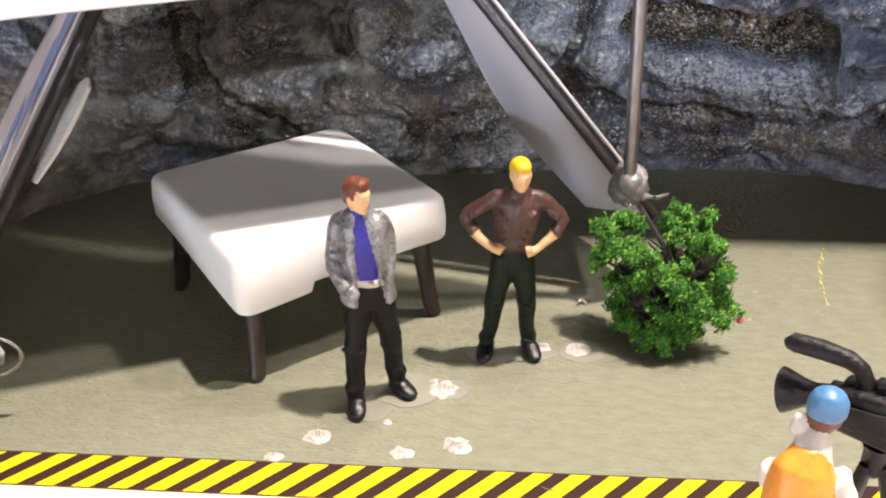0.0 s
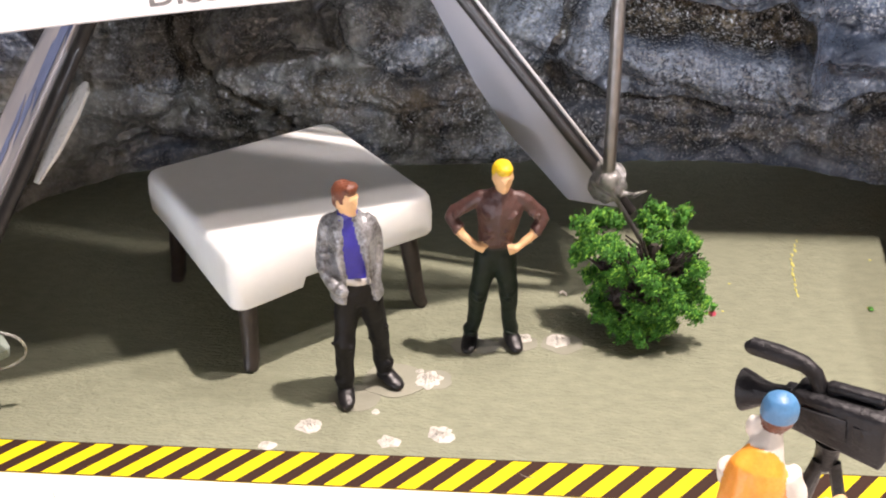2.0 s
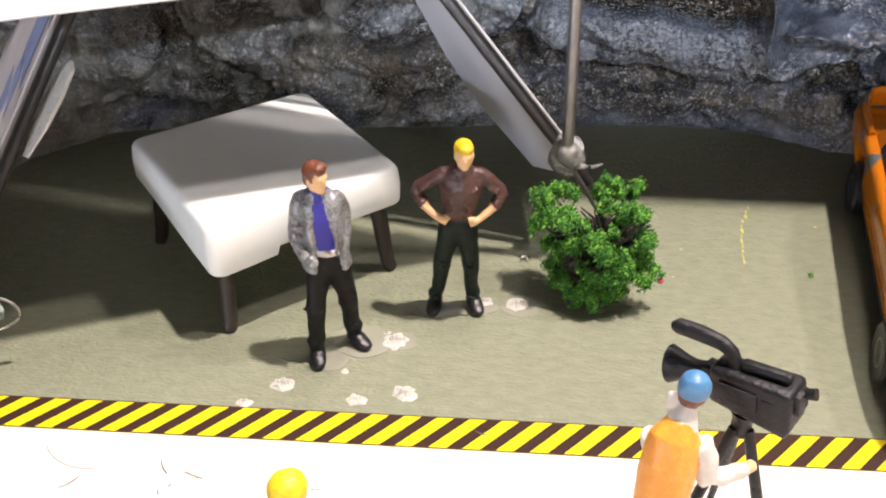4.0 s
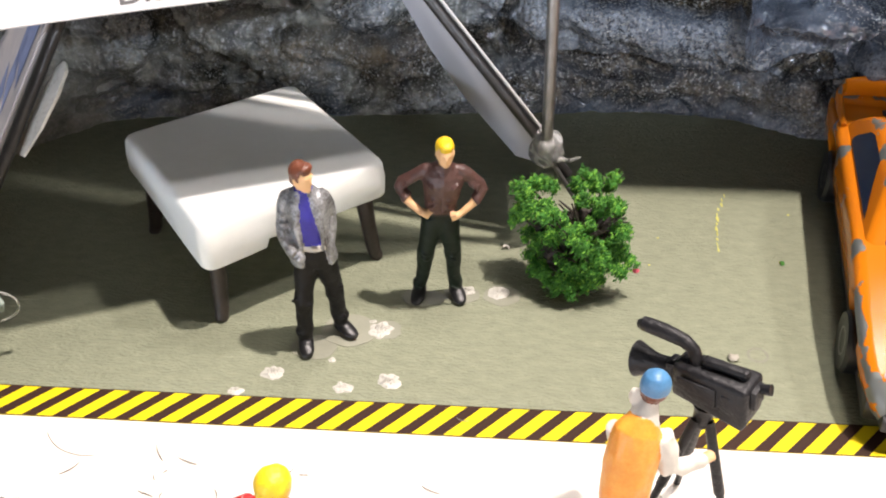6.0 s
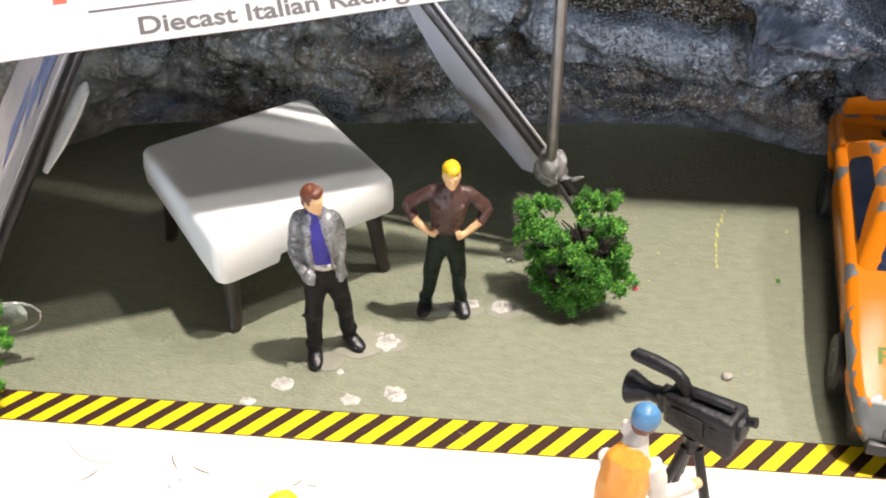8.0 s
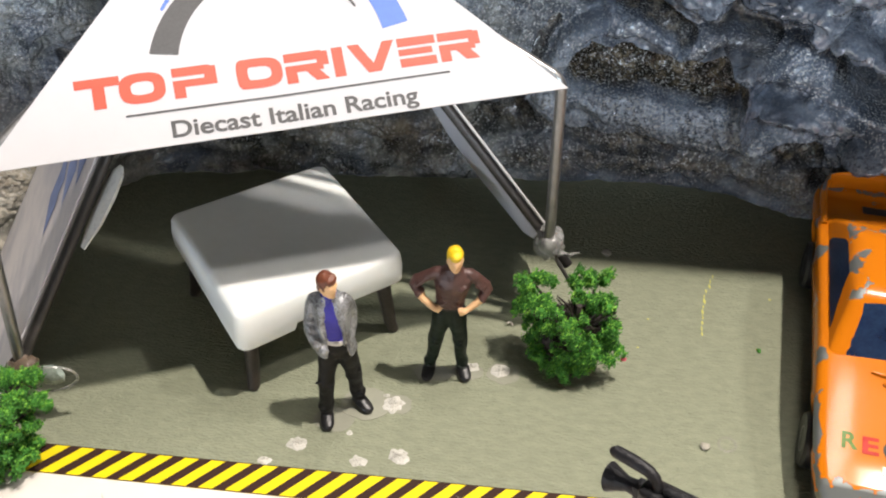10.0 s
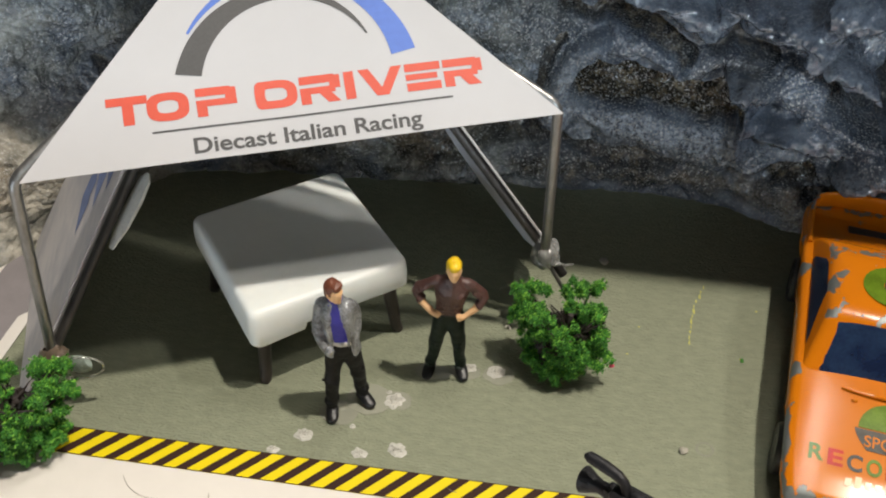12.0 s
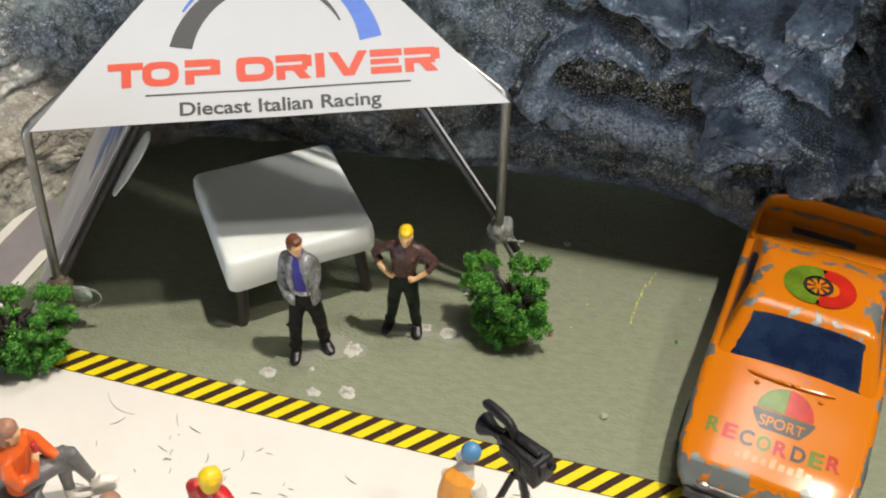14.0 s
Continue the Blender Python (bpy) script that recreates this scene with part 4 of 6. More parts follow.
def head(bm, at, face, r, skin, hair, style):
    """A small painted head that looks towards face (degrees, -90 is the front). style: how the hair is combed."""
    c, a = Vector(at), radians(face)
    f, side = Vector((math.cos(a), math.sin(a), 0)), Vector((-math.sin(a), math.cos(a), 0))

    def put(u, v, w, size, mat, sub=2, rough=0.0, seed=0.0):
        """A lump u along the face, v to its side, w up."""
        got = blob(bm, (0, 0, 0), size, mat, sub, rough, seed, 5.0)
        for q in got:
            q.co = c + (f * (q.co.x + u) + side * (q.co.y + v) + Vector((0, 0, q.co.z + w))) * r
    put(0.0, 0, 0.0, (0.92, 0.76, 1.0), skin, 3)
    put(0.28, 0, -0.5, (0.56, 0.56, 0.52), skin)
    put(0.5, 0, -0.78, (0.32, 0.36, 0.24), skin)
    put(0.72, 0, 0.22, (0.28, 0.52, 0.13), skin)
    put(0.92, 0, -0.1, (0.17, 0.14, 0.24), skin)
    put(0.84, 0, -0.5, (0.12, 0.26, 0.07), skin)
    for s_ in (-1, 1):
        put(-0.05, s_ * 0.76, -0.08, (0.17, 0.1, 0.24), skin)
    put(-0.3, 0, 0.36, (0.86, 0.84, 0.76), hair, 3, 0.06, 2.0)
    put(-0.52, 0, -0.12, (0.6, 0.76, 0.66), hair, 3, 0.06, 4.0)
    put(0.26, 0.05, 0.72, (0.66, 0.68, 0.4), hair, 3, 0.08, 5.0)
    if style == "quiff":
        for k in range(5):
            put(0.5, -0.44 + 0.22 * k, 0.82 + 0.05 * (k % 2), (0.34, 0.15, 0.24), hair, 2, 0.1, k)
        for s_ in (-1, 1):
            put(0.18, s_ * 0.68, 0.3, (0.2, 0.14, 0.4), hair)
    else:
        put(0.62, 0.0, 0.6, (0.26, 0.56, 0.24), hair, 2, 0.1, 7.0)


def man_in_jacket():
    bm = bmesh.new()
    mats = [BLACK_PAINT, BOOT, SHIRT_BLUE, JACKET, SKIN, HAIR_BROWN, WHITE_PAINT]
    boot(bm, (-0.24, -0.13, 0), (0.25, -1), 1, 0.95)
    boot(bm, (0.21, 0.22, 0), (0.8, -0.75), 1, 0.95)
    # legs: trousers bunch over the ankle and crease behind the knee
    tube(bm, [(-0.25, -0.1, 0.16), (-0.25, -0.1, 0.26), (-0.245, -0.09, 0.36), (-0.24, -0.08, 0.55), (-0.235, -0.085, 0.72), (-0.22, -0.05, 0.84), (-0.19, 0.0, 1.05), (-0.16, 0.03, 1.25), (-0.15, 0.05, 1.45)],
         [(0.1, 0.11), (0.125, 0.13), (0.118, 0.12), (0.122, 0.128), (0.14, 0.15), (0.135, 0.145), (0.16, 0.165), (0.18, 0.185), (0.17, 0.17)], 0, 16)
    tube(bm, [(0.19, 0.24, 0.16), (0.19, 0.24, 0.26), (0.185, 0.225, 0.36), (0.175, 0.21, 0.55), (0.165, 0.18, 0.72), (0.15, 0.17, 0.84), (0.11, 0.13, 1.05), (0.08, 0.1, 1.25), (0.06, 0.08, 1.45)],
         [(0.1, 0.11), (0.125, 0.13), (0.118, 0.12), (0.122, 0.128), (0.14, 0.15), (0.135, 0.145), (0.16, 0.165), (0.18, 0.185), (0.17, 0.17)], 0, 16)
    tube(bm, [(-0.04, 0.06, 1.2), (-0.04, 0.06, 1.36), (-0.05, 0.06, 1.5)], [(0.22, 0.17), (0.26, 0.2), (0.25, 0.185)], 0, 18)
    for x, z, r in ((-0.33, 0.78, 0.03), (-0.15, 0.7, 0.03), (0.26, 0.8, 0.03), (0.09, 0.68, 0.028), (-0.3, 0.3, 0.03), (0.27, 0.32, 0.03)):
        tube(bm, [(x - 0.05, -0.17 + 0.3 * (x > 0), z - 0.03), (x + 0.05, -0.19 + 0.3 * (x > 0), z + 0.03)], [r, r], 0, 8)
    tube(bm, [(-0.05, 0.06, 1.49), (-0.05, 0.055, 1.565)], [(0.268, 0.2), (0.268, 0.2)], 6, 18)
    box(bm, (-0.03, -0.165, 1.5), (0.07, -0.125, 1.56), 6, 0.01)
    tube(bm, [(-0.05, 0.06, 1.55), (-0.06, 0.05, 1.75), (-0.08, 0.05, 2.0), (-0.1, 0.07, 2.2), (-0.12, 0.08, 2.33), (-0.13, 0.07, 2.42)],
         [(0.25, 0.18), (0.255, 0.19), (0.28, 0.2), (0.26, 0.17), (0.15, 0.13), (0.105, 0.105)], 2, 18)
    tube(bm, [(-0.2, -0.03, 2.33), (-0.13, -0.06, 2.28), (-0.05, -0.03, 2.34)], [0.03, 0.022, 0.03], 2, 8)
    # the open jacket: skirts flare over the hips
    pts = [(-0.05, 0.06, 1.27), (-0.05, 0.06, 1.36), (-0.055, 0.06, 1.5), (-0.06, 0.06, 1.68), (-0.07, 0.06, 1.86), (-0.09, 0.07, 2.06), (-0.1, 0.08, 2.2), (-0.115, 0.09, 2.3), (-0.125, 0.1, 2.37)]
    shell(bm, pts, [(0.375, 0.275), (0.36, 0.265), (0.325, 0.245), (0.295, 0.225), (0.305, 0.23), (0.33, 0.235), (0.32, 0.21), (0.24, 0.175), (0.16, 0.15)], -36, 250, 0.05, 3, 26)
    for pts_ in ([(-0.19, -0.17, 1.62), (-0.22, -0.16, 1.85), (-0.215, -0.12, 2.08), (-0.19, -0.05, 2.26), (-0.16, 0.0, 2.38)], [(0.15, -0.13, 1.5), (0.165, -0.13, 1.8), (0.13, -0.11, 2.06), (0.05, -0.05, 2.26), (0.0, 0.0, 2.38)]):
        tube(bm, pts_, [(0.025, 0.022), (0.05, 0.026), (0.075, 0.028), (0.06, 0.03), (0.04, 0.03)], 3, 10)
    # sleeves, with folds at the elbow; one fist rests at the belt
    tube(bm, [(-0.3, 0.1, 2.29), (-0.385, 0.1, 2.22), (-0.43, 0.1, 2.08), (-0.46, 0.1, 1.92), (-0.475, 0.07, 1.78), (-0.45, 0.0, 1.68), (-0.39, -0.08, 1.58), (-0.32, -0.15, 1.51), (-0.26, -0.19, 1.47)],
         [0.08, 0.115, 0.122, 0.115, 0.122, 0.125, 0.11, 0.1, 0.088], 3, 14)
    for z, y in ((1.86, -0.02), (1.76, -0.06), (1.68, -0.1), (2.0, -0.01)):
        tube(bm, [(-0.55, y + 0.06, z + 0.03), (-0.46, y - 0.02, z), (-0.37, y, z - 0.02)], [0.02, 0.035, 0.02], 3, 8)
    blob(bm, (-0.19, -0.21, 1.45), (0.1, 0.06, 0.07), 3, 2, 0.2, 1.0)
    for k in range(3):
        tube(bm, [(-0.18, -0.255, 1.49 - 0.04 * k), (-0.11, -0.235, 1.48 - 0.04 * k)], [0.022, 0.02], 3, 6)
    tube(bm, [(0.1, 0.12, 2.29), (0.165, 0.14, 2.21), (0.2, 0.18, 2.06), (0.22, 0.2, 1.9), (0.225, 0.17, 1.74), (0.22, 0.08, 1.58), (0.22, 0.0, 1.42), (0.22, -0.03, 1.33)], [0.08, 0.1, 0.108, 0.1, 0.105, 0.095, 0.08, 0.05], 3, 14)
    tube(bm, [(-0.13, 0.08, 2.34), (-0.135, 0.06, 2.48)], [0.09, 0.088], 4, 14)
    wrinkle(bm, 0.014)
    head(bm, (-0.11, 0.04, 2.57), -32, 0.182, 4, 5, "quiff")
    for v in bm.verts:
        if v.co.z > 0.3:
            v.co.x = -0.08 + (v.co.x + 0.08) * (0.93 if v.co.z < 1.25 else 0.84)
        v.co.z = 1.025 * float(np.interp(v.co.z, (0.0, 0.3, 1.53, 2.4, 3.0), (0.0, 0.3, 1.63, 2.41, 3.0)))
    return bm, mats


def man_akimbo():
    bm = bmesh.new()
    mats = [GREEN_BLACK, BOOT, SHIRT_BROWN, SKIN, HAIR_YELLOW]
    boot(bm, (-0.27, 0.03, 0), (-0.1, -1), 1, 0.95)
    boot(bm, (0.26, 0.08, 0), (0.35, -1), 1, 0.95)
    tube(bm, [(-0.27, 0.05, 0.18), (-0.26, 0.04, 0.3), (-0.245, 0.04, 0.45), (-0.225, 0.03, 0.65), (-0.2, 0.01, 0.82), (-0.17, 0.0, 0.95), (-0.11, 0.0, 1.18), (-0.07, 0.02, 1.42)], [0.1, 0.112, 0.115, 0.13, 0.145, 0.145, 0.175, 0.185], 0, 16)
    tube(bm, [(0.25, 0.1, 0.18), (0.245, 0.09, 0.3), (0.24, 0.08, 0.45), (0.24, 0.06, 0.65), (0.23, 0.03, 0.82), (0.22, 0.0, 0.95), (0.18, 0.0, 1.18), (0.14, 0.02, 1.42)], [0.1, 0.112, 0.115, 0.13, 0.145, 0.145, 0.175, 0.185], 0, 16)
    tube(bm, [(0.04, 0.02, 1.22), (0.04, 0.02, 1.38), (0.04, 0.01, 1.58)], [(0.22, 0.16), (0.265, 0.185), (0.24, 0.17)], 0, 18)
    for x, z in ((-0.2, 0.86), (-0.2, 0.78), (0.24, 0.86), (0.24, 0.78), (-0.26, 0.3), (0.25, 0.3), (-0.06, 1.22), (0.13, 1.22)):
        tube(bm, [(x - 0.08, -0.12, z + 0.02), (x, -0.145, z), (x + 0.08, -0.12, z - 0.03)], [0.015, 0.028, 0.015], 0, 8)
    # belt
    tube(bm, [(0.04, 0.012, 1.52), (0.04, 0.01, 1.58)], [(0.255, 0.183), (0.25, 0.18)], 1, 18)
    # shirt, bloused over the belt
    tube(bm, [(0.04, 0.01, 1.55), (0.045, 0.0, 1.61), (0.05, 0.0, 1.7), (0.065, -0.01, 1.85), (0.08, -0.01, 2.03), (0.09, 0.0, 2.17), (0.1, 0.0, 2.27), (0.11, -0.01, 2.36)],
         [(0.235, 0.17), (0.262, 0.195), (0.262, 0.192), (0.285, 0.198), (0.325, 0.21), (0.33, 0.185), (0.25, 0.145), (0.11, 0.11)], 2, 20)
    for x0, z0, x1, z1 in ((-0.12, 1.66, 0.02, 1.76), (0.22, 1.65, 0.1, 1.77), (-0.1, 1.8, 0.0, 1.84), (0.24, 1.8, 0.12, 1.86), (-0.16, 2.1, -0.02, 2.0), (0.34, 2.1, 0.2, 2.0)):
        tube(bm, [(x0, -0.17, z0), ((x0 + x1) / 2, -0.2, (z0 + z1) / 2), (x1, -0.19, z1)], [0.012, 0.03, 0.012], 2, 8)
    tube(bm, [(0.1, -0.2, 1.62), (0.1, -0.215, 1.9), (0.105, -0.2, 2.1), (0.11, -0.14, 2.28)], [(0.03, 0.014)] * 4, 2, 8)
    for s_, x0, ex_, hx in ((-1, -0.2, -0.58, -0.2), (1, 0.38, 0.67, 0.32)):
        mid_ = (ex_ + hx) / 2
        tube(bm, [(x0 - s_ * 0.16, 0.0, 2.27), (x0 - s_ * 0.02, 0.01, 2.225), (x0 + s_ * 0.08, 0.02, 2.15), ((x0 + ex_) / 2 + s_ * 0.03, 0.05, 2.04), (ex_ - s_ * 0.02, 0.07, 1.95), (ex_ + s_ * 0.01, 0.05, 1.89), (ex_ - s_ * 0.03, 0.01, 1.83), (mid_ + s_ * 0.09, -0.04, 1.765)],
             [0.06, 0.095, 0.1, 0.096, 0.096, 0.1, 0.092, 0.086], 2, 14)
        for k in range(3):
            e = Vector((ex_ - s_ * (0.06 + 0.06 * k), -0.04, 1.95 + 0.05 * k))
            tube(bm, [e + Vector((0, 0, -0.06)), e + Vector((0, -0.03, 0)), e + Vector((s_ * 0.02, 0, 0.06))], [0.014, 0.026, 0.014], 2, 6)
        # the rolled cuff
        tube(bm, [(mid_ + s_ * 0.12, -0.025, 1.785), (mid_ + s_ * 0.07, -0.055, 1.75)], [0.1, 0.098], 2, 14)
        tube(bm, [(mid_ + s_ * 0.12, -0.03, 1.78), (mid_ + s_ * 0.02, -0.09, 1.69), (hx + s_ * 0.08, -0.14, 1.61), (hx + s_ * 0.02, -0.17, 1.575)], [0.075, 0.07, 0.056, 0.05], 3, 12)
        blob(bm, (hx - s_ * 0.02, -0.18, 1.57), (0.08, 0.05, 0.06), 3, 2)
        for k in range(4):
            tube(bm, [(hx, -0.19, 1.605 - 0.027 * k), (hx - s_ * (0.12 - 0.012 * k), -0.205, 1.585 - 0.03 * k)], [0.02, 0.015], 3, 8)
    tube(bm, [(0.11, -0.01, 2.3), (0.115, -0.02, 2.45)], [0.088, 0.086], 3, 14)
    for s_ in (-1, 1):
        tube(bm, [(0.11 + s_ * 0.12, 0.0, 2.36), (0.11 + s_ * 0.1, -0.08, 2.34), (0.11 + s_ * 0.04, -0.13, 2.27)], [(0.02, 0.03), (0.035, 0.03), (0.02, 0.015)], 2, 8)
    wrinkle(bm, 0.012)
    head(bm, (0.12, -0.05, 2.54), -78, 0.176, 3, 4, "flat")
    for v in bm.verts:
        if v.co.z > 0.3:
            v.co.x = 0.05 + (v.co.x - 0.05) * 0.87
        v.co.z = 0.975 * float(np.interp(v.co.z, (0.0, 0.3, 1.55, 2.4, 3.0), (0.0, 0.3, 1.6, 2.39, 3.0)))
    return bm, mats


def camera_operator():
    bm = bmesh.new()
    mats = [GREY_PAINT, BOOT, ORANGE_VEST, WHITE_PAINT, HAIR_BROWN, CAP_BLUE, SKIN]
    boot(bm, (-0.12, -0.1, 0), (0.5, 1), 1)
    boot(bm, (0.18, 0.0, 0), (0.8, 0.7), 1)
    tube(bm, [(-0.12, -0.1, 0.15), (-0.1, -0.08, 0.75), (-0.08, 0.0, 1.4)], [0.12, 0.15, 0.18], 0, 12)
    tube(bm, [(0.18, 0.0, 0.15), (0.15, 0.02, 0.75), (0.1, 0.02, 1.4)], [0.12, 0.15, 0.18], 0, 12)
    tube(bm, [(0, 0, 1.2), (0, 0, 1.4), (0.01, 0.02, 1.7), (0.03, 0.06, 2.0), (0.06, 0.12, 2.24), (0.1, 0.18, 2.38)], [(0.26, 0.22), (0.29, 0.25), (0.3, 0.26), (0.31, 0.25), (0.27, 0.21), (0.14, 0.13)], 2, 18)
    tube(bm, [(0.12, 0.2, 2.3), (0.15, 0.24, 2.42), (0.17, 0.26, 2.52)], [(0.2, 0.17), (0.15, 0.14), (0.1, 0.1)], 3, 14)
    blob(bm, (0.02, 0.33, 2.5), (0.08, 0.08, 0.12), 3, 2, 0.3, 2.0)
    # sleeves reach for the tripod
    tube(bm, [(0.33, 0.1, 2.2), (0.42, 0.1, 2.0), (0.46, 0.08, 1.78), (0.62, 0.14, 1.74), (0.82, 0.22, 1.74), (0.92, 0.26, 1.74)], [0.12, 0.13, 0.125, 0.1, 0.085, 0.06], 3, 12)
    tube(bm, [(-0.18, 0.2, 2.18), (-0.14, 0.32, 2.0), (0.05, 0.42, 1.86), (0.35, 0.42, 1.8)], [0.11, 0.12, 0.1, 0.08], 3, 12)
    blob(bm, (0.95, 0.27, 1.76), (0.09, 0.07, 0.06), 6, 2)
    blob(bm, (0.205, 0.29, 2.65), (0.15, 0.15, 0.16), 4, 3)
    tube(bm, [(0.205, 0.28, 2.66), (0.205, 0.28, 2.76), (0.205, 0.285, 2.83), (0.205, 0.29, 2.87)], [(0.172, 0.172), (0.17, 0.17), (0.13, 0.13), (0.05, 0.05)], 5, 18)
    rough_up(bm, 0.012, 8)
    wrinkle(bm, 0.026)
    for v in bm.verts:
        v.co.x, v.co.y = 0.1 + (v.co.x - 0.1) * 0.86, 0.12 + (v.co.y - 0.12) * 0.86
    return bm, mats


def bystander(hair, top, legs):
    bm = bmesh.new()
    mats = [legs, BOOT, top, SKIN, hair]
    for s in (-1, 1):
        boot(bm, (s * 0.16, 0, 0), (s * 0.2, -1), 1)
        tube(bm, [(s * 0.16, 0.02, 0.15), (s * 0.14, 0.02, 0.75), (s * 0.1, 0.02, 1.4)], [0.1, 0.14, 0.17], 0, 12)
        tube(bm, [(s * 0.3, 0.02, 2.24), (s * 0.42, 0.03, 2.1), (s * 0.45, 0.02, 1.75), (s * 0.42, -0.08, 1.45)], [0.08, 0.12, 0.11, 0.08], 2, 12)
        blob(bm, (s * 0.42, -0.1, 1.36), (0.06, 0.06, 0.09), 3, 2)
    tube(bm, [(0, 0, 1.3), (0, 0, 1.55), (0, 0, 2.0), (0, 0.01, 2.22), (0, 0.02, 2.36)], [(0.25, 0.18), (0.25, 0.18), (0.33, 0.21), (0.33, 0.18), (0.11, 0.11)], 2, 18)
    tube(bm, [(0, 0.02, 2.32), (0, 0.01, 2.45)], [0.085, 0.085], 3, 10)
    blob(bm, (0, -0.02, 2.55), (0.125, 0.145, 0.18), 3, 3)
    blob(bm, (0, 0.03, 2.64), (0.16, 0.175, 0.15), 4, 3, 0.1, 3.0, 5.0)
    blob(bm, (0, 0.07, 2.54), (0.15, 0.13, 0.18), 4, 2, 0.1, 3.0, 5.0)
    rough_up(bm, 0.01, 8)
    return bm, mats


def sitter():
    """Sits facing +x, one leg over the other, a red can in the raised grip."""
    bm = bmesh.new()
    mats = [GREY_PAINT, WHITE_PAINT, RED_ORANGE, SKIN, HAIR_FAIR, RED_PAINT]
    tube(bm, [(-0.1, 0, 0.9), (-0.09, 0, 1.15), (-0.06, 0, 1.5), (-0.03, 0.02, 1.78), (0, 0.02, 1.92)], [(0.24, 0.3), (0.22, 0.28), (0.24, 0.32), (0.2, 0.3), (0.1, 0.1)], 2, 18)
    tube(bm, [(0, 0.02, 1.88), (0.02, 0.02, 2.02)], [0.085, 0.085], 3, 10)
    blob(bm, (0.04, 0.02, 2.14), (0.145, 0.125, 0.18), 3, 3)
    blob(bm, (0.0, 0.02, 2.22), (0.17, 0.16, 0.17), 4, 3, 0.1, 3.0, 5.0)
    blob(bm, (-0.07, 0.0, 2.06), (0.12, 0.15, 0.22), 4, 2, 0.1, 3.0, 5.0)
    tube(bm, [(-0.08, 0.14, 1.0), (0.25, 0.3, 1.06), (0.5, 0.42, 1.2), (0.52, 0.43, 1.16), (0.58, 0.48, 0.8), (0.66, 0.54, 0.4), (0.68, 0.56, 0.3)], [0.16, 0.17, 0.13, 0.13, 0.12, 0.09, 0.08], 0, 12)
    tube(bm, [(-0.08, -0.14, 1.0), (0.2, 0.1, 1.05), (0.4, 0.3, 1.02), (0.42, 0.32, 0.9), (0.36, 0.36, 0.5), (0.34, 0.38, 0.12)], [0.16, 0.16, 0.13, 0.12, 0.1, 0.08], 0, 12)
    boot(bm, (0.72, 0.58, 0.14), (1, 0.5), 1, 1.1)
    boot(bm, (0.36, 0.38, 0.0), (1, 0.4), 1, 1.0)
    tube(bm, [(-0.02, -0.26, 1.76), (0.02, -0.36, 1.6), (0.12, -0.34, 1.32), (0.28, -0.18, 1.38), (0.3, -0.02, 1.6)], [0.09, 0.12, 0.11, 0.09, 0.07], 2, 12)
    tube(bm, [(0.29, -0.08, 1.5), (0.3, 0.02, 1.7)], [0.07, 0.06], 3, 10)
    tube(bm, [(-0.02, 0.28, 1.76), (0.08, 0.36, 1.55), (0.26, 0.34, 1.3), (0.4, 0.3, 1.22)], [0.09, 0.115, 0.1, 0.07], 2, 12)
    tube(bm, [(0.3, 0.04, 1.66), (0.3, 0.04, 1.9)], [0.055, 0.055], 5, 12)
    rough_up(bm, 0.01, 8)
    return bm, mats


def cast(bm, voxel):
    """Melts the limbs of a figure into one moulded body and paints each face like the nearest limb."""
    src = bpy.data.meshes.new("cast")
    bmesh.ops.triangulate(bm, faces=bm.faces[:])
    bm.faces.ensure_lookup_table()
    near = BVHTree.FromBMesh(bm)
    paint = [f.material_index for f in bm.faces]
    bm.to_mesh(src)
    bm.free()
    tmp = new("cast", src)
    mod = tmp.modifiers.new("melt", "REMESH")
    mod.mode, mod.voxel_size = "VOXEL", voxel
    mod = tmp.modifiers.new("soften", "SMOOTH")
    mod.factor, mod.iterations = 0.5, 3
    me = bpy.data.meshes.new_from_object(tmp.evaluated_get(bpy.context.evaluated_depsgraph_get()))
    bpy.data.objects.remove(tmp)
    got = bmesh.new()
    got.from_mesh(me)
    for f in got.faces:
        hit = near.find_nearest(f.calc_center_median())
        f.material_index = paint[hit[2]]
    return got


def figure(made, at, label, turn=0.0, voxel=0.018):
    bm, mats = made
    return solo("figurine", cast(bm, voxel), mats, at, label, "figurine", turn, "painted figures on the display", angle=None)


figure(man_in_jacket(), (-1.6, 9.33, 0.012), "painted figurine in silver-grey jacket, blue shirt and black trousers")
figure(man_akimbo(), (-0.12, 10.36, 0.012), "painted yellow-haired figurine in brown shirt with arms akimbo")
figure(camera_operator(), (2.05, 5.74, 0), "painted figurine in orange vest and blue cap behind the camcorder")
figure(bystander(HAIR_YELLOW, RED_PAINT, BLACK_PAINT), (-1.1, 4.7, 0), "painted yellow-haired figurine in a red top on the card", 160)
figure(bystander(HAIR_FAIR, GREY_PAINT, BLACK_PAINT), (-2.35, 4.1, -0.25), "painted brown-haired figurine standing on the white card", 170)
figure(sitter(), (-4.5, 4.85, 0.05), "painted figurine in orange top and grey trousers sitting on a bench", 8)

bench = thing("bench", (-4.75, 4.6, 0), "low grey plastic bench on the white card", "bench", turn=8)
bm = bmesh.new()
box(bm, (-1.4, -0.45, 0.74), (0.45, 0.4, 0.86), bevel=0.03)
part("seat", bm, BENCH, bench)
for x in (-1.2, 0.2):
    bm = bmesh.new()
    box(bm, (x, -0.38, 0), (x + 0.14, 0.33, 0.745), bevel=0.02)
    part("leg", bm, BENCH, bench)

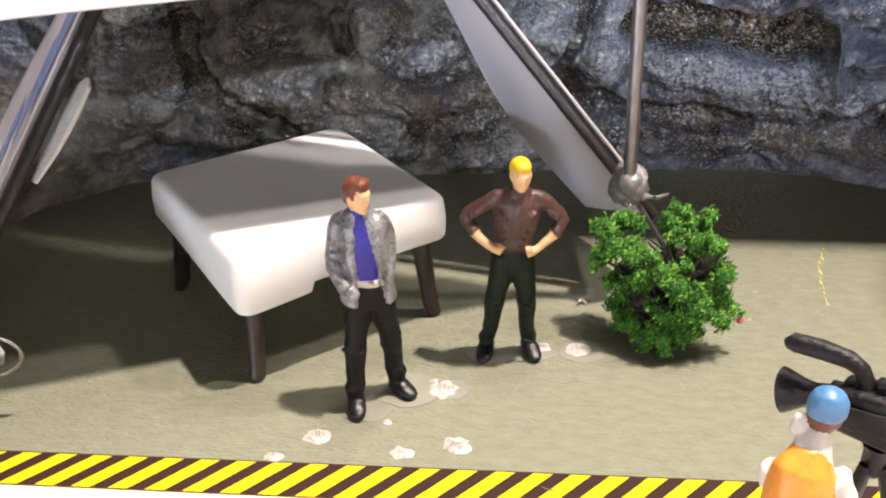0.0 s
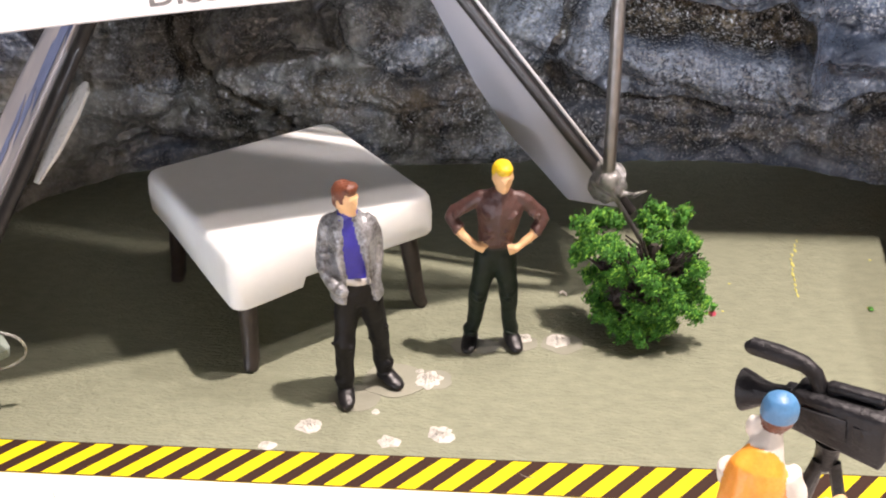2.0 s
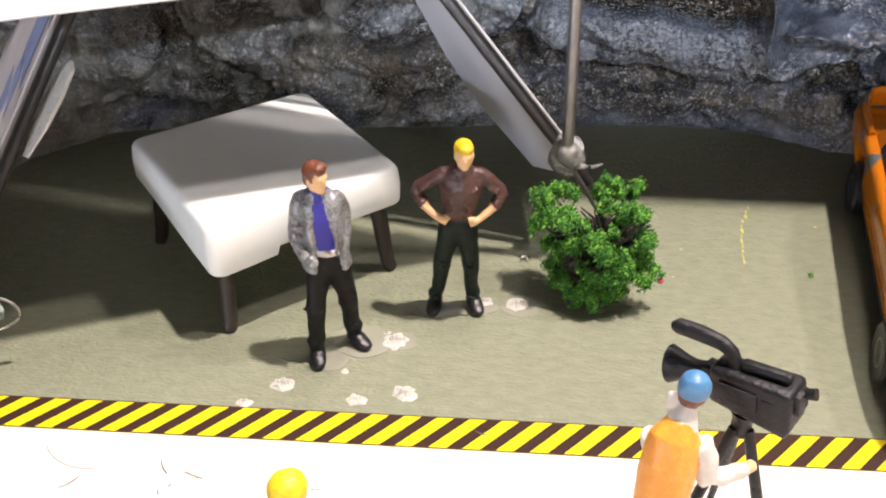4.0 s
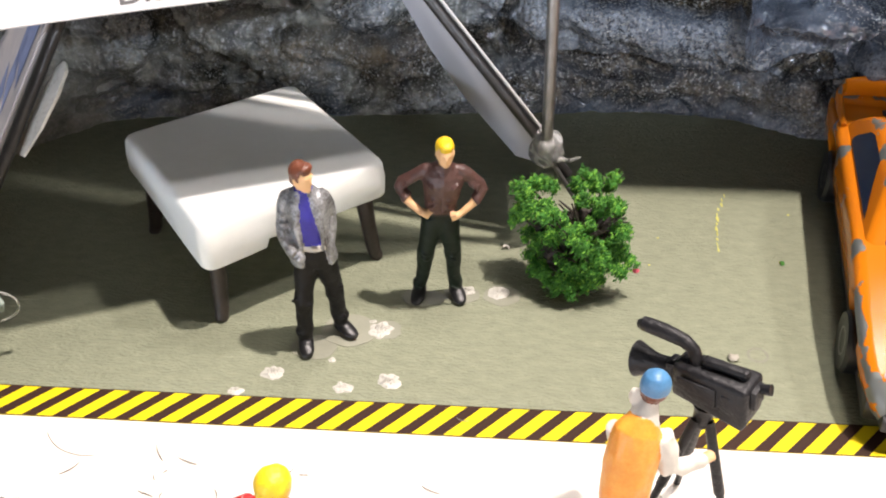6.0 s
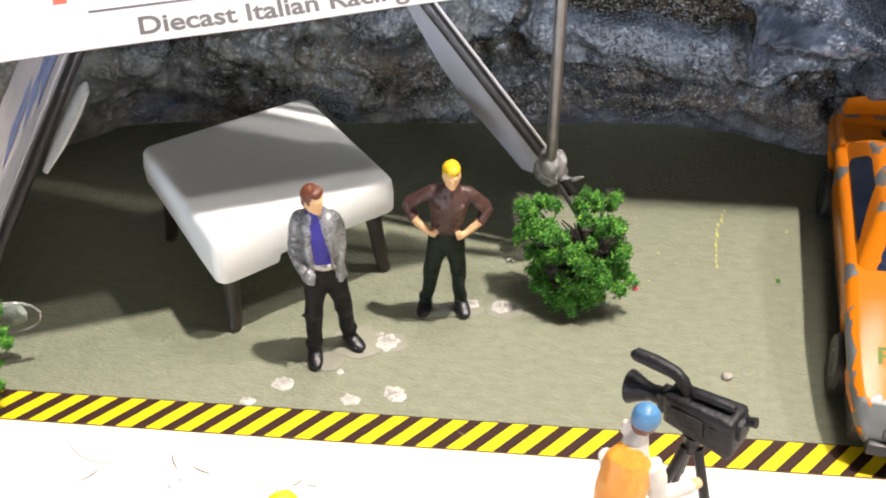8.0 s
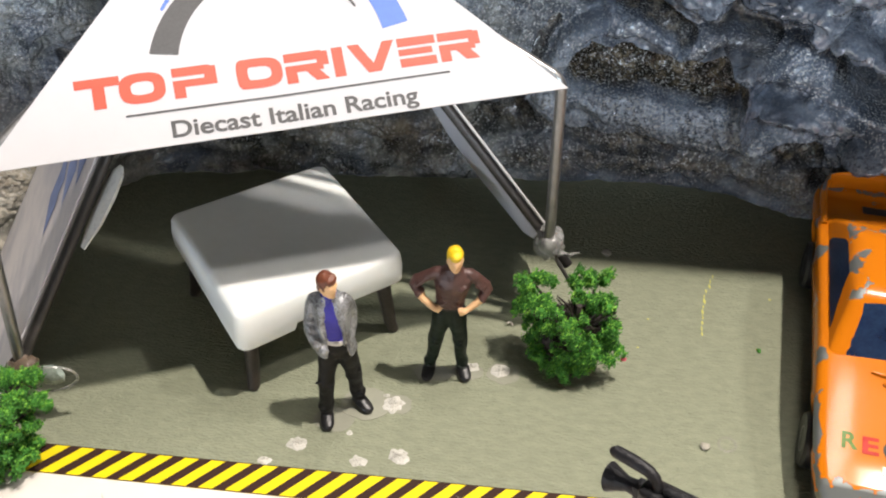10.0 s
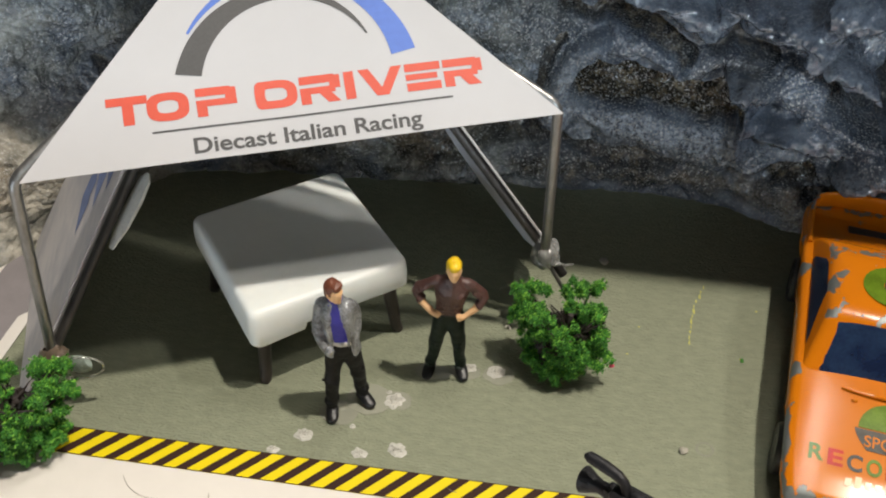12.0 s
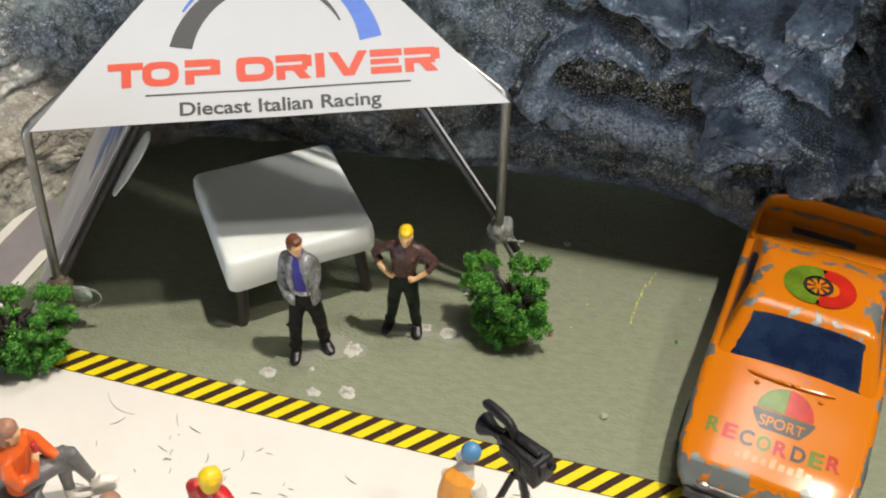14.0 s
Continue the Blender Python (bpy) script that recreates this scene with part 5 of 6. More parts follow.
# ---- camcorder on its tripod ----
rig = thing("camcorder_tripod", (2.88, 6.5, 0), "black plastic tripod on the white card", "tripod")
bm = bmesh.new()
tube(bm, [(0, 0, 1.66), (0, 0, 1.72), (0, 0, 1.9), (0, 0, 1.98)], [0.06, 0.1, 0.1, 0.13], 0, 14)
part("hub", bm, CAM_BLACK, rig)
for a in (205, 320, 85):
    bm = bmesh.new()
    d = Vector((math.cos(radians(a)), math.sin(radians(a)), 0))
    tube(bm, [d * 0.08 + Vector((0, 0, 1.78)), d * 0.36 + Vector((0, 0, 0.9)), d * 0.37 + Vector((0, 0, 0.88)), d * 0.64], [(0.055, 0.05), (0.06, 0.055), (0.045, 0.04), (0.04, 0.035)], 0, 10)
    part("leg", bm, CAM_BLACK, rig)

cc = new("camcorder")
cc.empty_display_size = 0.004
cc.matrix_world = pose(2.8 * CM, 6.58 * CM, 2.3 * CM, 0, -8, -35) @ Matrix.Scale(0.84, 4)
tagged(cc, "black plastic toy camcorder with a flared lens hood on the tripod", "camcorder")
bm = bmesh.new()
box(bm, (-0.3, -0.23, -0.32), (0.68, 0.23, 0.18), bevel=0.07, segs=3)
for v in bm.verts:
    # the rear of the case bulges down and the nose tapers
    if v.co.z < -0.1:
        v.co.z -= 0.12 * smoothstep(-0.1, 0.45, v.co.x) * smoothstep(0.72, 0.6, v.co.x)
    v.co.y *= 0.82 + 0.24 * smoothstep(-0.3, 0.3, v.co.x)
rough_up(bm, 0.012, 6)
part("body", bm, CAM_BLACK, cc)
bm = bmesh.new()
box(bm, (-0.42, -0.12, -0.22), (-0.28, 0.12, 0.1), bevel=0.03)
tube(bm, [(-0.38, 0, -0.04), (-0.55, 0, -0.05), (-0.62, 0, -0.06)], [0.13, 0.11, 0.13], 0, 16)
part("lens_barrel", bm, CAM_BLACK, cc)
bm = bmesh.new()
tube(bm, [(-0.58, 0, -0.06), (-0.66, 0, -0.07), (-0.86, 0, -0.1), (-0.87, 0, -0.1), (-0.8, 0, -0.09)], [(0.12, 0.12), (0.15, 0.14), (0.24, 0.22), (0.215, 0.195), (0.14, 0.13)], 0, 18)
part("lens_hood", bm, CAM_BLACK, cc, "flared black lens hood")
bm = bmesh.new()
tube(bm, [(-0.84, 0.03, 0.42), (-0.78, 0.03, 0.45), (-0.5, 0.03, 0.44), (-0.24, 0.03, 0.4), (-0.12, 0.02, 0.33), (-0.06, 0.0, 0.2), (-0.06, 0, 0.08)], [0.06, 0.095, 0.1, 0.09, 0.08, 0.085, 0.1], 0, 12, side=(0, 1, 0))
part("handle", bm, CAM_BLACK, cc, "arched top handle")
bm = bmesh.new()
box(bm, (0.02, -0.07, 0.19), (0.6, 0.07, 0.3), bevel=0.045, segs=3)
box(bm, (0.04, -0.05, 0.1), (0.14, 0.05, 0.22))
box(bm, (0.5, -0.05, 0.1), (0.58, 0.05, 0.22))
part("top_grip", bm, CAM_BLACK, cc)
bm = bmesh.new()
box(bm, (0.6, -0.13, -0.14), (0.74, 0.13, 0.12), bevel=0.03)
tube(bm, [(0.7, 0.05, 0.06), (0.84, 0.06, 0.1)], [0.06, 0.07], 0, 12)
part("eyepiece", bm, CAM_BLACK, cc)
bm = bmesh.new()
box(bm, (-0.2, -0.25, -0.2), (0.3, -0.215, 0.06), bevel=0.012)
box(bm, (0.36, -0.245, -0.22), (0.54, -0.215, 0.02), bevel=0.01)
part("side_panel", bm, CAM_BLACK, cc)
bm = bmesh.new()
box(bm, (-0.05, -0.1, -0.37), (0.26, 0.1, -0.295), bevel=0.015)
part("mount_plate", bm, CAM_BLACK, cc)

# ---- bushes of dyed foam ----


def foam(clumps, seed, flakes, size):
    """Crown: ragged flakes gathered in clumps. clumps: x, y, z, radius."""
    rng = random.Random(seed)
    verts, faces, mats = [], [], []
    tufts = []
    for cx, cy, cz, r in clumps:
        r *= 0.9
        for _ in range(7):
            d = Vector((rng.gauss(0, 1), rng.gauss(0, 1), rng.gauss(0, 0.8))).normalized() * r * rng.uniform(0.4, 0.82)
            tufts.append((cx + d.x, cy + d.y, max(0.06, cz + d.z), r * rng.uniform(0.3, 0.5)))
    for cx, cy, cz, r in tufts:
        for _ in range(int(flakes * (r / 0.3) ** 2)):
            d = Vector((rng.gauss(0, 1), rng.gauss(0, 1), rng.gauss(0, 1))).normalized()
            k = 1.08 + 1.0 * noise.noise(d * 2.7 + Vector((cx * 5, cy * 5, cz * 5)))
            p = Vector((cx, cy, cz)) + d * r * k * (0.5 + 0.55 * rng.random() ** 0.6)
            s = size * (0.6 + 0.9 * rng.random())
            a = Vector((rng.gauss(0, 1), rng.gauss(0, 1), rng.gauss(0, 1))).normalized()
            b = a.orthogonal().normalized()
            c = a.cross(b)
            i = len(verts)
            verts += [p + b * s * 1.7, p + c * s * (0.3 + 0.5 * rng.random()), p - b * s * (0.6 + rng.random()), p - c * s * 0.6, p + a * s * (0.25 + 0.4 * rng.random()), p - a * s * 0.35]
            # Light green at random, but likelier facing up: top light put into the colour.
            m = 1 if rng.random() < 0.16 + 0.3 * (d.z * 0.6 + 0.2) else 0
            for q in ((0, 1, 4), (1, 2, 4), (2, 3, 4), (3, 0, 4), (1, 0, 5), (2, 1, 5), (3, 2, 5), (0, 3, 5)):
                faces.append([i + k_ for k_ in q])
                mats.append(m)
        core = bmesh.new()
        blob(core, (cx, cy, cz), (r * 0.72, r * 0.72, r * 0.72), 0, 2, 0.7, cx * 3 + cz, 2.0)
        i = len(verts)
        verts += [v.co.copy() for v in core.verts]
        for f in core.faces:
            faces.append([i + v.index for v in f.verts])
            mats.append(0)
        core.free()
    me = bpy.data.meshes.new("crown")
    me.from_pydata([v * CM for v in verts], [], faces)
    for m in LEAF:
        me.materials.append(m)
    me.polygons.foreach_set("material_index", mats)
    return me


BUSH = [(-0.8, 0.5, 1.47, 0.27), (-0.56, 0.6, 1.46, 0.23), (-0.95, 0.33, 1.1, 0.18), (-0.75, 0.3, 1.24, 0.23), (-0.63, 0.25, 1.36, 0.22), (-0.47, 0.05, 1.3, 0.24), (-0.28, -0.08, 1.16, 0.21),
        (-0.1, -0.2, 1.03, 0.24), (0.05, -0.2, 0.88, 0.23), (0.2, -0.1, 0.77, 0.27), (0.47, -0.1, 0.6, 0.27), (0.69, 0, 0.57, 0.13),
        (-0.06, 0.6, 1.52, 0.2), (0.12, 0.65, 1.5, 0.19), (0.28, 0.8, 1.42, 0.24), (0.02, 0.3, 1.43, 0.18), (0.28, 0.2, 1.36, 0.24), (0.42, 0.42, 1.2, 0.22), (0.45, 0, 1.1, 0.25), (0.42, 0.1, 0.85, 0.25), (0.3, 0.5, 0.9, 0.22),
        (-0.63, 0.1, 0.5, 0.28), (-0.57, -0.05, 0.32, 0.25), (-0.39, -0.15, 0.3, 0.2), (-0.12, -0.2, 0.33, 0.26), (0.16, -0.15, 0.32, 0.25), (0.08, -0.22, 0.6, 0.22), (-0.7, 0.42, 0.75, 0.19), (0.1, 0.5, 0.6, 0.24),
        (-0.44, -0.06, 0.98, 0.2), (-0.22, -0.16, 0.66, 0.21), (-0.72, 0.15, 0.82, 0.17), (0.02, 0.05, 1.16, 0.15)]


def bush(at, turn, clumps, seed, label, scale=1.0):
    th = thing("bush", at, label, "bush", turn, "foam bushes")
    me = foam(clumps, seed, 1500, 0.02)
    ob = new("crown", me)
    ob.parent = th
    bm = bmesh.new()
    tube(bm, [(0, 0.05, 0), (0.02, 0.05, 0.4), (-0.05, 0.1, 0.9), (-0.03, 0.15, 1.35)], [0.13, 0.11, 0.09, 0.05], 0, 9)
    part("trunk", bm, TWIG, th, "dark wire trunk")
    for cx, cy, cz, r in clumps[::2]:
        bm = bmesh.new()
        z0 = max(0.1, cz * 0.55 - 0.1)
        tube(bm, [(0, 0.06, z0), (cx * 0.5, cy * 0.5 + 0.03, (z0 + cz) / 2 + 0.03), (cx, cy, cz)], [0.04, 0.03, 0.015], 0, 6)
        part("branch", bm, TWIG, th)
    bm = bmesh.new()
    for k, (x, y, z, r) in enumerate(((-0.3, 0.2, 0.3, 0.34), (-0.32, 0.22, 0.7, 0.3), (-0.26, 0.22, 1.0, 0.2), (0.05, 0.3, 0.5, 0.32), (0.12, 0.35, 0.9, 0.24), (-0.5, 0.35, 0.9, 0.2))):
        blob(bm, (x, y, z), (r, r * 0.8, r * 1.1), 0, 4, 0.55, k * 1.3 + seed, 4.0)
    part("core", bm, TWIG, th, "dark brown mass inside the bush")
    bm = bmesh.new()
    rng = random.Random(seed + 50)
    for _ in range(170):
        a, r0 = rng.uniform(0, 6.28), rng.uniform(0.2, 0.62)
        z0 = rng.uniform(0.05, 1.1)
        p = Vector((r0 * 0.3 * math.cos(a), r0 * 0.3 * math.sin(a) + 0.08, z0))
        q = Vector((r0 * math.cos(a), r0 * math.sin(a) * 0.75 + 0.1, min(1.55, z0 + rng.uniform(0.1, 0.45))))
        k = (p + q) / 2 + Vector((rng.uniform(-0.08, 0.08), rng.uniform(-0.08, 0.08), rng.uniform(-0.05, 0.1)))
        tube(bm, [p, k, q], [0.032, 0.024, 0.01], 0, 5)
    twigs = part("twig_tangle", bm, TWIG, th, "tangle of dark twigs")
    tagged(twigs, kind="stuff")
    return th


shrub = bush((1.93, 10.62, 0), 0, BUSH, 3, "bright green foam bush with dark twigs on the floor")
bm = bmesh.new()
blob(bm, (0.76, -0.06, 0.47), (0.05, 0.04, 0.04), 0, 2, 0.3, 1.0)
part("red_fleck", bm, material("pink_fleck", (0.6, 0.08, 0.13), 0.6, 0.2, 600), shrub, "pink foam fleck")
BUSH2 = [(-x * 0.95 + 0.05, y * 1.0, z * 0.86 + 0.05, r * 0.98) for x, y, z, r in BUSH]
bush((-6.5, 7.5, 0), 25, BUSH2, 8, "green foam bush beside the tent foot on the tape")

# ---- toy car ----
car = thing("toy_car", (7.09, 11.19, 0), "orange die-cast toy car with chipped paint and blue windows", "toy car", turn=-9.5)
# stations along the car from nose to tail: y, half-width, shoulder height, crown
STATIONS = [(-3.52, 1.12, 0.56, 0.02), (-3.44, 1.25, 0.74, 0.03), (-3.28, 1.34, 0.88, 0.04), (-2.9, 1.41, 0.98, 0.05), (-2.3, 1.44, 1.1, 0.06), (-1.7, 1.45, 1.23, 0.07), (-1.2, 1.45, 1.34, 0.06),
            (0.0, 1.45, 1.36, 0.03), (1.2, 1.46, 1.37, 0.03), (2.1, 1.47, 1.36, 0.03), (2.7, 1.47, 1.27, 0.02), (3.0, 1.47, 1.2, 0.0), (3.2, 1.45, 1.24, 0.0), (3.3, 1.42, 1.24, 0.0), (3.38, 1.38, 1.0, 0.0)]
ST = np.array(STATIONS)
AXLES = (-2.15, 1.9)


def station(y):
    return [float(np.interp(y, ST[:, 0], ST[:, k])) for k in (1, 2, 3)]


def hood(x, y):
    w, z, c = station(y)
    return z + c * (1 - (x / w) ** 2)


def car_body():
    bm = bmesh.new()
    rings = []
    ys = sorted(set(ST[:, 0]) | {-3.5 + 0.1 * k for k in range(70)} | {a + 0.52 * math.sin(t) for a in AXLES for t in [math.pi * (k / 12 - 0.5) for k in range(13)]})
    for y in ys:
        w, z, c = station(y)
        low = 0.32
        for a in AXLES:
            if abs(y - a) < 0.52:
                low = max(low, 0.36 + math.sqrt(0.52 ** 2 - (y - a) ** 2))
        low = min(low, z - 0.12)
        half = [(w * 0.9, low), (w * 0.96, low + (z - low) * 0.3), (w * 1.0, low + (z - low) * 0.55), (w * 1.01, z - 0.13), (w * 0.995, z - 0.05), (w * 0.96, z - 0.01), (w * 0.9, z + c * 0.19), (w * 0.6, z + c * 0.64), (w * 0.3, z + c * 0.91), (0, z + c)]
        ring_ = [bm.verts.new((x, y, zz)) for x, zz in half] + [bm.verts.new((-x, y, zz)) for x, zz in half[-2::-1]]
        rings.append(ring_)
    for a, b in zip(rings, rings[1:]):
        for k in range(len(a) - 1):
            bm.faces.new((a[k], a[k + 1], b[k + 1], b[k]))
    bm.faces.new(rings[0])
    bm.faces.new(rings[-1][::-1])
    return bm


body = part("body", car_body(), CAR_PAINT, car, "orange chipped body shell", angle=50)
# greenhouse: rings of half-width, y front, y back at rising heights
CAB = [(1.33, -1.26, 2.05, 1.33), (1.26, -0.98, 1.9, 1.52), (1.15, -0.62, 1.5, 1.8), (1.11, -0.5, 1.22, 1.9), (1.04, -0.38, 1.04, 1.97), (0.88, -0.2, 0.9, 2.01), (0.4, 0.0, 0.6, 2.03)]


def cab_ring(bm, w, y0, y1, z, n=6):
    pts = []
    r = min(0.14, w * 0.3)
    for sx, yy, a0 in ((1, y1, 0), (-1, y1, 90), (-1, y0, 180), (1, y0, 270)):
        cy = yy - r if yy == y1 else yy + r
        for k in range(n + 1):
            a = radians(a0 + 90 * k / n)
            pts.append(bm.verts.new((sx * (w - r) + r * math.cos(a), cy + r * math.sin(a), z)))
    return pts


bm = bmesh.new()
rings = [cab_ring(bm, *c) for c in CAB]
for a, b in zip(rings, rings[1:]):
    for k in range(len(a)):
        bm.faces.new((a[k], a[(k + 1) % len(a)], b[(k + 1) % len(a)], b[k]))
bm.faces.new(rings[-1])
def rubbed(ob, wear):
    """Gives a painted part its wear layer: wear(x, y, z) in centimetres."""
    me = ob.data
    me.attributes.new("rub", "FLOAT", "POINT").data.foreach_set("value", [wear(*(c / CM for c in v.co)) for v in me.vertices])


def cab_wear(x, y, z):
    side = smoothstep(0.72, 1.02, abs(x)) * smoothstep(1.75, 1.93, z)
    rear = smoothstep(0.6, 1.05, y) * smoothstep(1.8, 1.95, z)
    front_ = smoothstep(-0.12, -0.36, y) * smoothstep(1.86, 1.96, z)
    return 0.22 * max(side, rear * 0.75, front_ * 0.35)


rubbed(part("cabin", bm, CAR_PAINT, car, "orange roof and pillars", angle=50), cab_wear)


def cab_at(z):
    c = np.array(CAB)
    return [float(np.interp(z, c[:, 3], c[:, k])) for k in (0, 1, 2)]


def pane(name, corners, lift_, label=""):
    """A window that follows the cabin. corners: (u, z) with u from -1 to 1 across the face."""
    bm = bmesh.new()
    grid_ = []
    (u0a, u1a, za), (u0b, u1b, zb) = corners
    for j in range(7):
        t = j / 6
        z = za + (zb - za) * t
        soft = 1 - 0.07 * abs(2 * t - 1) ** 5
        ua, ub = (u0a + (u0b - u0a) * t) * soft, (u1a + (u1b - u1a) * t) * soft
        grid_.append([bm.verts.new(lift_(ua + (ub - ua) * i / 8, z)) for i in range(9)])
    for a, b in zip(grid_, grid_[1:]):
        for i in range(8):
            bm.faces.new((a[i], a[i + 1], b[i + 1], b[i]))
    bmesh.ops.recalc_face_normals(bm, faces=bm.faces)
    return part(name, bm, CAR_GLASS, car, label)


def arched(u, z):
    w, front_, _ = cab_at(z)
    return u * (w - 0.02), front_ - 0.02 + 0.05 * abs(u) ** 6, z


pane("windshield", ((-0.97, 0.97, 1.36), (-0.94, 0.94, 1.905)), lambda u, z: arched(u, z - 0.09 * abs(u) ** 4 * (z - 1.36) / 0.545), "dark blue windshield")
for s in (-1, 1):
    pane("side_window", ((-0.8, 0.66, 1.41), (-0.34, 0.52, 1.87)), lambda u, z, s=s: (s * (cab_at(z)[0] + 0.015), (cab_at(z)[1] + cab_at(z)[2]) / 2 + u * (cab_at(z)[2] - cab_at(z)[1]) / 2, z), "dark blue side window")


def body_wear(x, y, z):
    w, top_, _ = station(y)
    shoulder = smoothstep(0.93, 0.985, abs(x) / w) * smoothstep(-0.22, -0.08, z - top_)
    return max(0.3 * shoulder * smoothstep(-1.7, -2.3, y), 0.24 * smoothstep(-2.95, -3.4, y), 0.12 * smoothstep(2.75, 3.2, y) * smoothstep(0.9, 1.1, z), 0.08 * shoulder)


rubbed(body, body_wear)
# tail wing, raised at its rim, with the dark slot
bm = bmesh.new()
rim_path = [(-1.38, 1.9, 1.37), (-1.4, 2.4, 1.39), (-1.4, 2.85, 1.4), (-1.3, 3.15, 1.4), (-1.0, 3.27, 1.4), (-0.4, 3.32, 1.4), (0.4, 3.32, 1.4), (1.0, 3.27, 1.4), (1.3, 3.15, 1.4), (1.4, 2.85, 1.4), (1.4, 2.4, 1.39), (1.38, 1.9, 1.37)]
tube(bm, rim_path, [(0.05, 0.05), (0.09, 0.06), (0.14, 0.06), (0.17, 0.06), (0.18, 0.06), (0.18, 0.06), (0.18, 0.06), (0.18, 0.06), (0.17, 0.06), (0.14, 0.06), (0.09, 0.06), (0.05, 0.05)], 0, 12, side=(0, 0, 1))
bmesh.ops.subdivide_edges(bm, edges=bm.edges[:], cuts=2, use_grid_fill=True)
rubbed(part("tail_spoiler", bm, CAR_PAINT, car, "worn orange spoiler rim"), lambda x, y, z: 0.02 + 0.1 * smoothstep(1.5, 1.57, z) + 0.08 * smoothstep(1.15, 1.35, abs(x)))
# raised cowl below the windshield, with two small pegs
bm = bmesh.new()
tube(bm, [(x, -1.44 - 0.06 * (1 - (x / 0.75) ** 2), hood(x, -1.46) + 0.02) for x in [-0.72 + 0.144 * k for k in range(11)]], [0.02] + [0.035] * 9 + [0.02], 0, 10)
for x in (-0.52, 0.52):
    blob(bm, (x, -1.62, hood(x, -1.62) + 0.01), (0.05, 0.04, 0.03), 0, 2)
rubbed(part("cowl", bm, CAR_PAINT, car, "raised orange cowl strip"), lambda x, y, z: -0.4)
bm = bmesh.new()
box(bm, (-0.72, 2.42, 1.3), (0.5, 2.66, 1.33), bevel=0.02)
part("tail_slot", bm, CAR_DARK, car, "black slot behind the roof")
bm = bmesh.new()
box(bm, (-1.3, -3.3, 0.16), (1.3, 3.35, 0.5), bevel=0.06)
part("base_plate", bm, CAR_DARK, car)
bm = bmesh.new()
box(bm, (-1.14, -3.62, 0.3), (1.14, -3.44, 0.5), bevel=0.04)
part("bumper", bm, CAR_DARK, car, "black front bumper")
bm = bmesh.new()
for k in range(5):
    box(bm, (-0.98, -3.54, 0.515 + 0.035 * k), (0.98, -3.5, 0.53 + 0.035 * k))
part("grille", bm, CAR_BARE, car)
for s in (-1, 1):
    bm = bmesh.new()
    tube(bm, [(s * 0.85, -3.5, 0.64), (s * 0.85, -3.55, 0.64)], [(0.14, 0.07), (0.12, 0.06)], 0, 14)
    part("headlight", bm, CAR_BARE, car)
for y in AXLES:
    for s in (-1, 1):
        bm = bmesh.new()
        tube(bm, [(s * 1.06, y, 0.42), (s * 1.08, y, 0.42), (s * 1.44, y, 0.42), (s * 1.49, y, 0.42), (s * 1.47, y, 0.42)], [0.36, 0.42, 0.42, 0.38, 0.24], 0, 24)
        w = part("wheel", bm, CAR_DARK, car, "black plastic wheel")
        bm = bmesh.new()
        tube(bm, [(s * 1.465, y, 0.42), (s * 1.485, y, 0.42), (s * 1.47, y, 0.42)], [0.24, 0.2, 0.06], 0, 18)
        part("rim", bm, CAR_BARE, w)


def decal(name, rows_, mat, surface):
    bm = bmesh.new()
    grid_ = [[bm.verts.new(surface(x, y)) for x, y in r] for r in rows_]
    for a, b in zip(grid_, grid_[1:]):
        for i in range(len(a) - 1):
            bm.faces.new((a[i], a[i + 1], b[i + 1], b[i]))
    return part(name, bm, mat, car, smooth=True)


def on_hood(x, y):
    return x, y, hood(x, y) + 0.008


def roof(x, y):
    c = np.array(CAB)
    best = max(float(np.interp(abs(x), c[::-1, 0], c[::-1, 3])), 0)
    return x, y, min(best, 2.03) + 0.012


def sector(cx, cy, r0, r1, a0, a1, n=18, m=5):
    return [[(cx + (r0 + (r1 - r0) * j / m) * math.cos(radians(a0 + (a1 - a0) * i / n)), cy + (r0 + (r1 - r0) * j / m) * math.sin(radians(a0 + (a1 - a0) * i / n))) for i in range(n + 1)] for j in range(m + 1)]


decal("green_quarter", sector(0.03, -2.04, 0.01, 0.46, 180, 90), DECAL_GREEN, on_hood)
decal("red_quarter", sector(0.03, -2.04, 0.01, 0.46, 90, 0), DECAL_RED, on_hood)
decal("grey_half", [[(0.03 + (0.51 - 0.2 * t ** 1.5) * u, -2.06 - 0.34 * t) for u in [k / 6 - 1 for k in range(13)]] for t in [j / 5 for j in range(6)]], DECAL_GREY, on_hood)
words("lettering", "SPORT", 0.19, 0.72, CAR_PAINT, car, (-0.33, -2.34), lambda x, y: (x, y, hood(x, y) + 0.014))
for k, ch in enumerate("RECORDER"):
    x = -1.09 + 0.275 * k
    y = -2.78 + 0.55 * (abs(k - 3.5) / 3.5) ** 2 * 0.12
    words("lettering", ch, 0.26, 0.22, (DECAL_GREEN, DECAL_RED, DECAL_GREY, DECAL_GREEN, DECAL_RED, DECAL_GREY, DECAL_GREEN, DECAL_RED)[k], car, (x, y), on_hood, 0.03)
for k in range(9):
    x = -0.55 + 0.14 * k
    decal("script_bar", [[(x, -3.02), (x + 0.09, -3.02)], [(x + 0.01, -2.9 + 0.05 * (k % 3 == 1)), (x + 0.1, -2.9 + 0.05 * (k % 3 == 1))]], DECAL_PALE, on_hood)
decal("green_crescent", sector(-0.14, 0.33, 0.16, 0.48, 65, 295), DECAL_GREEN, roof)
decal("red_crescent", sector(0.14, 0.33, 0.2, 0.48, -110, 110), DECAL_RED, roof)
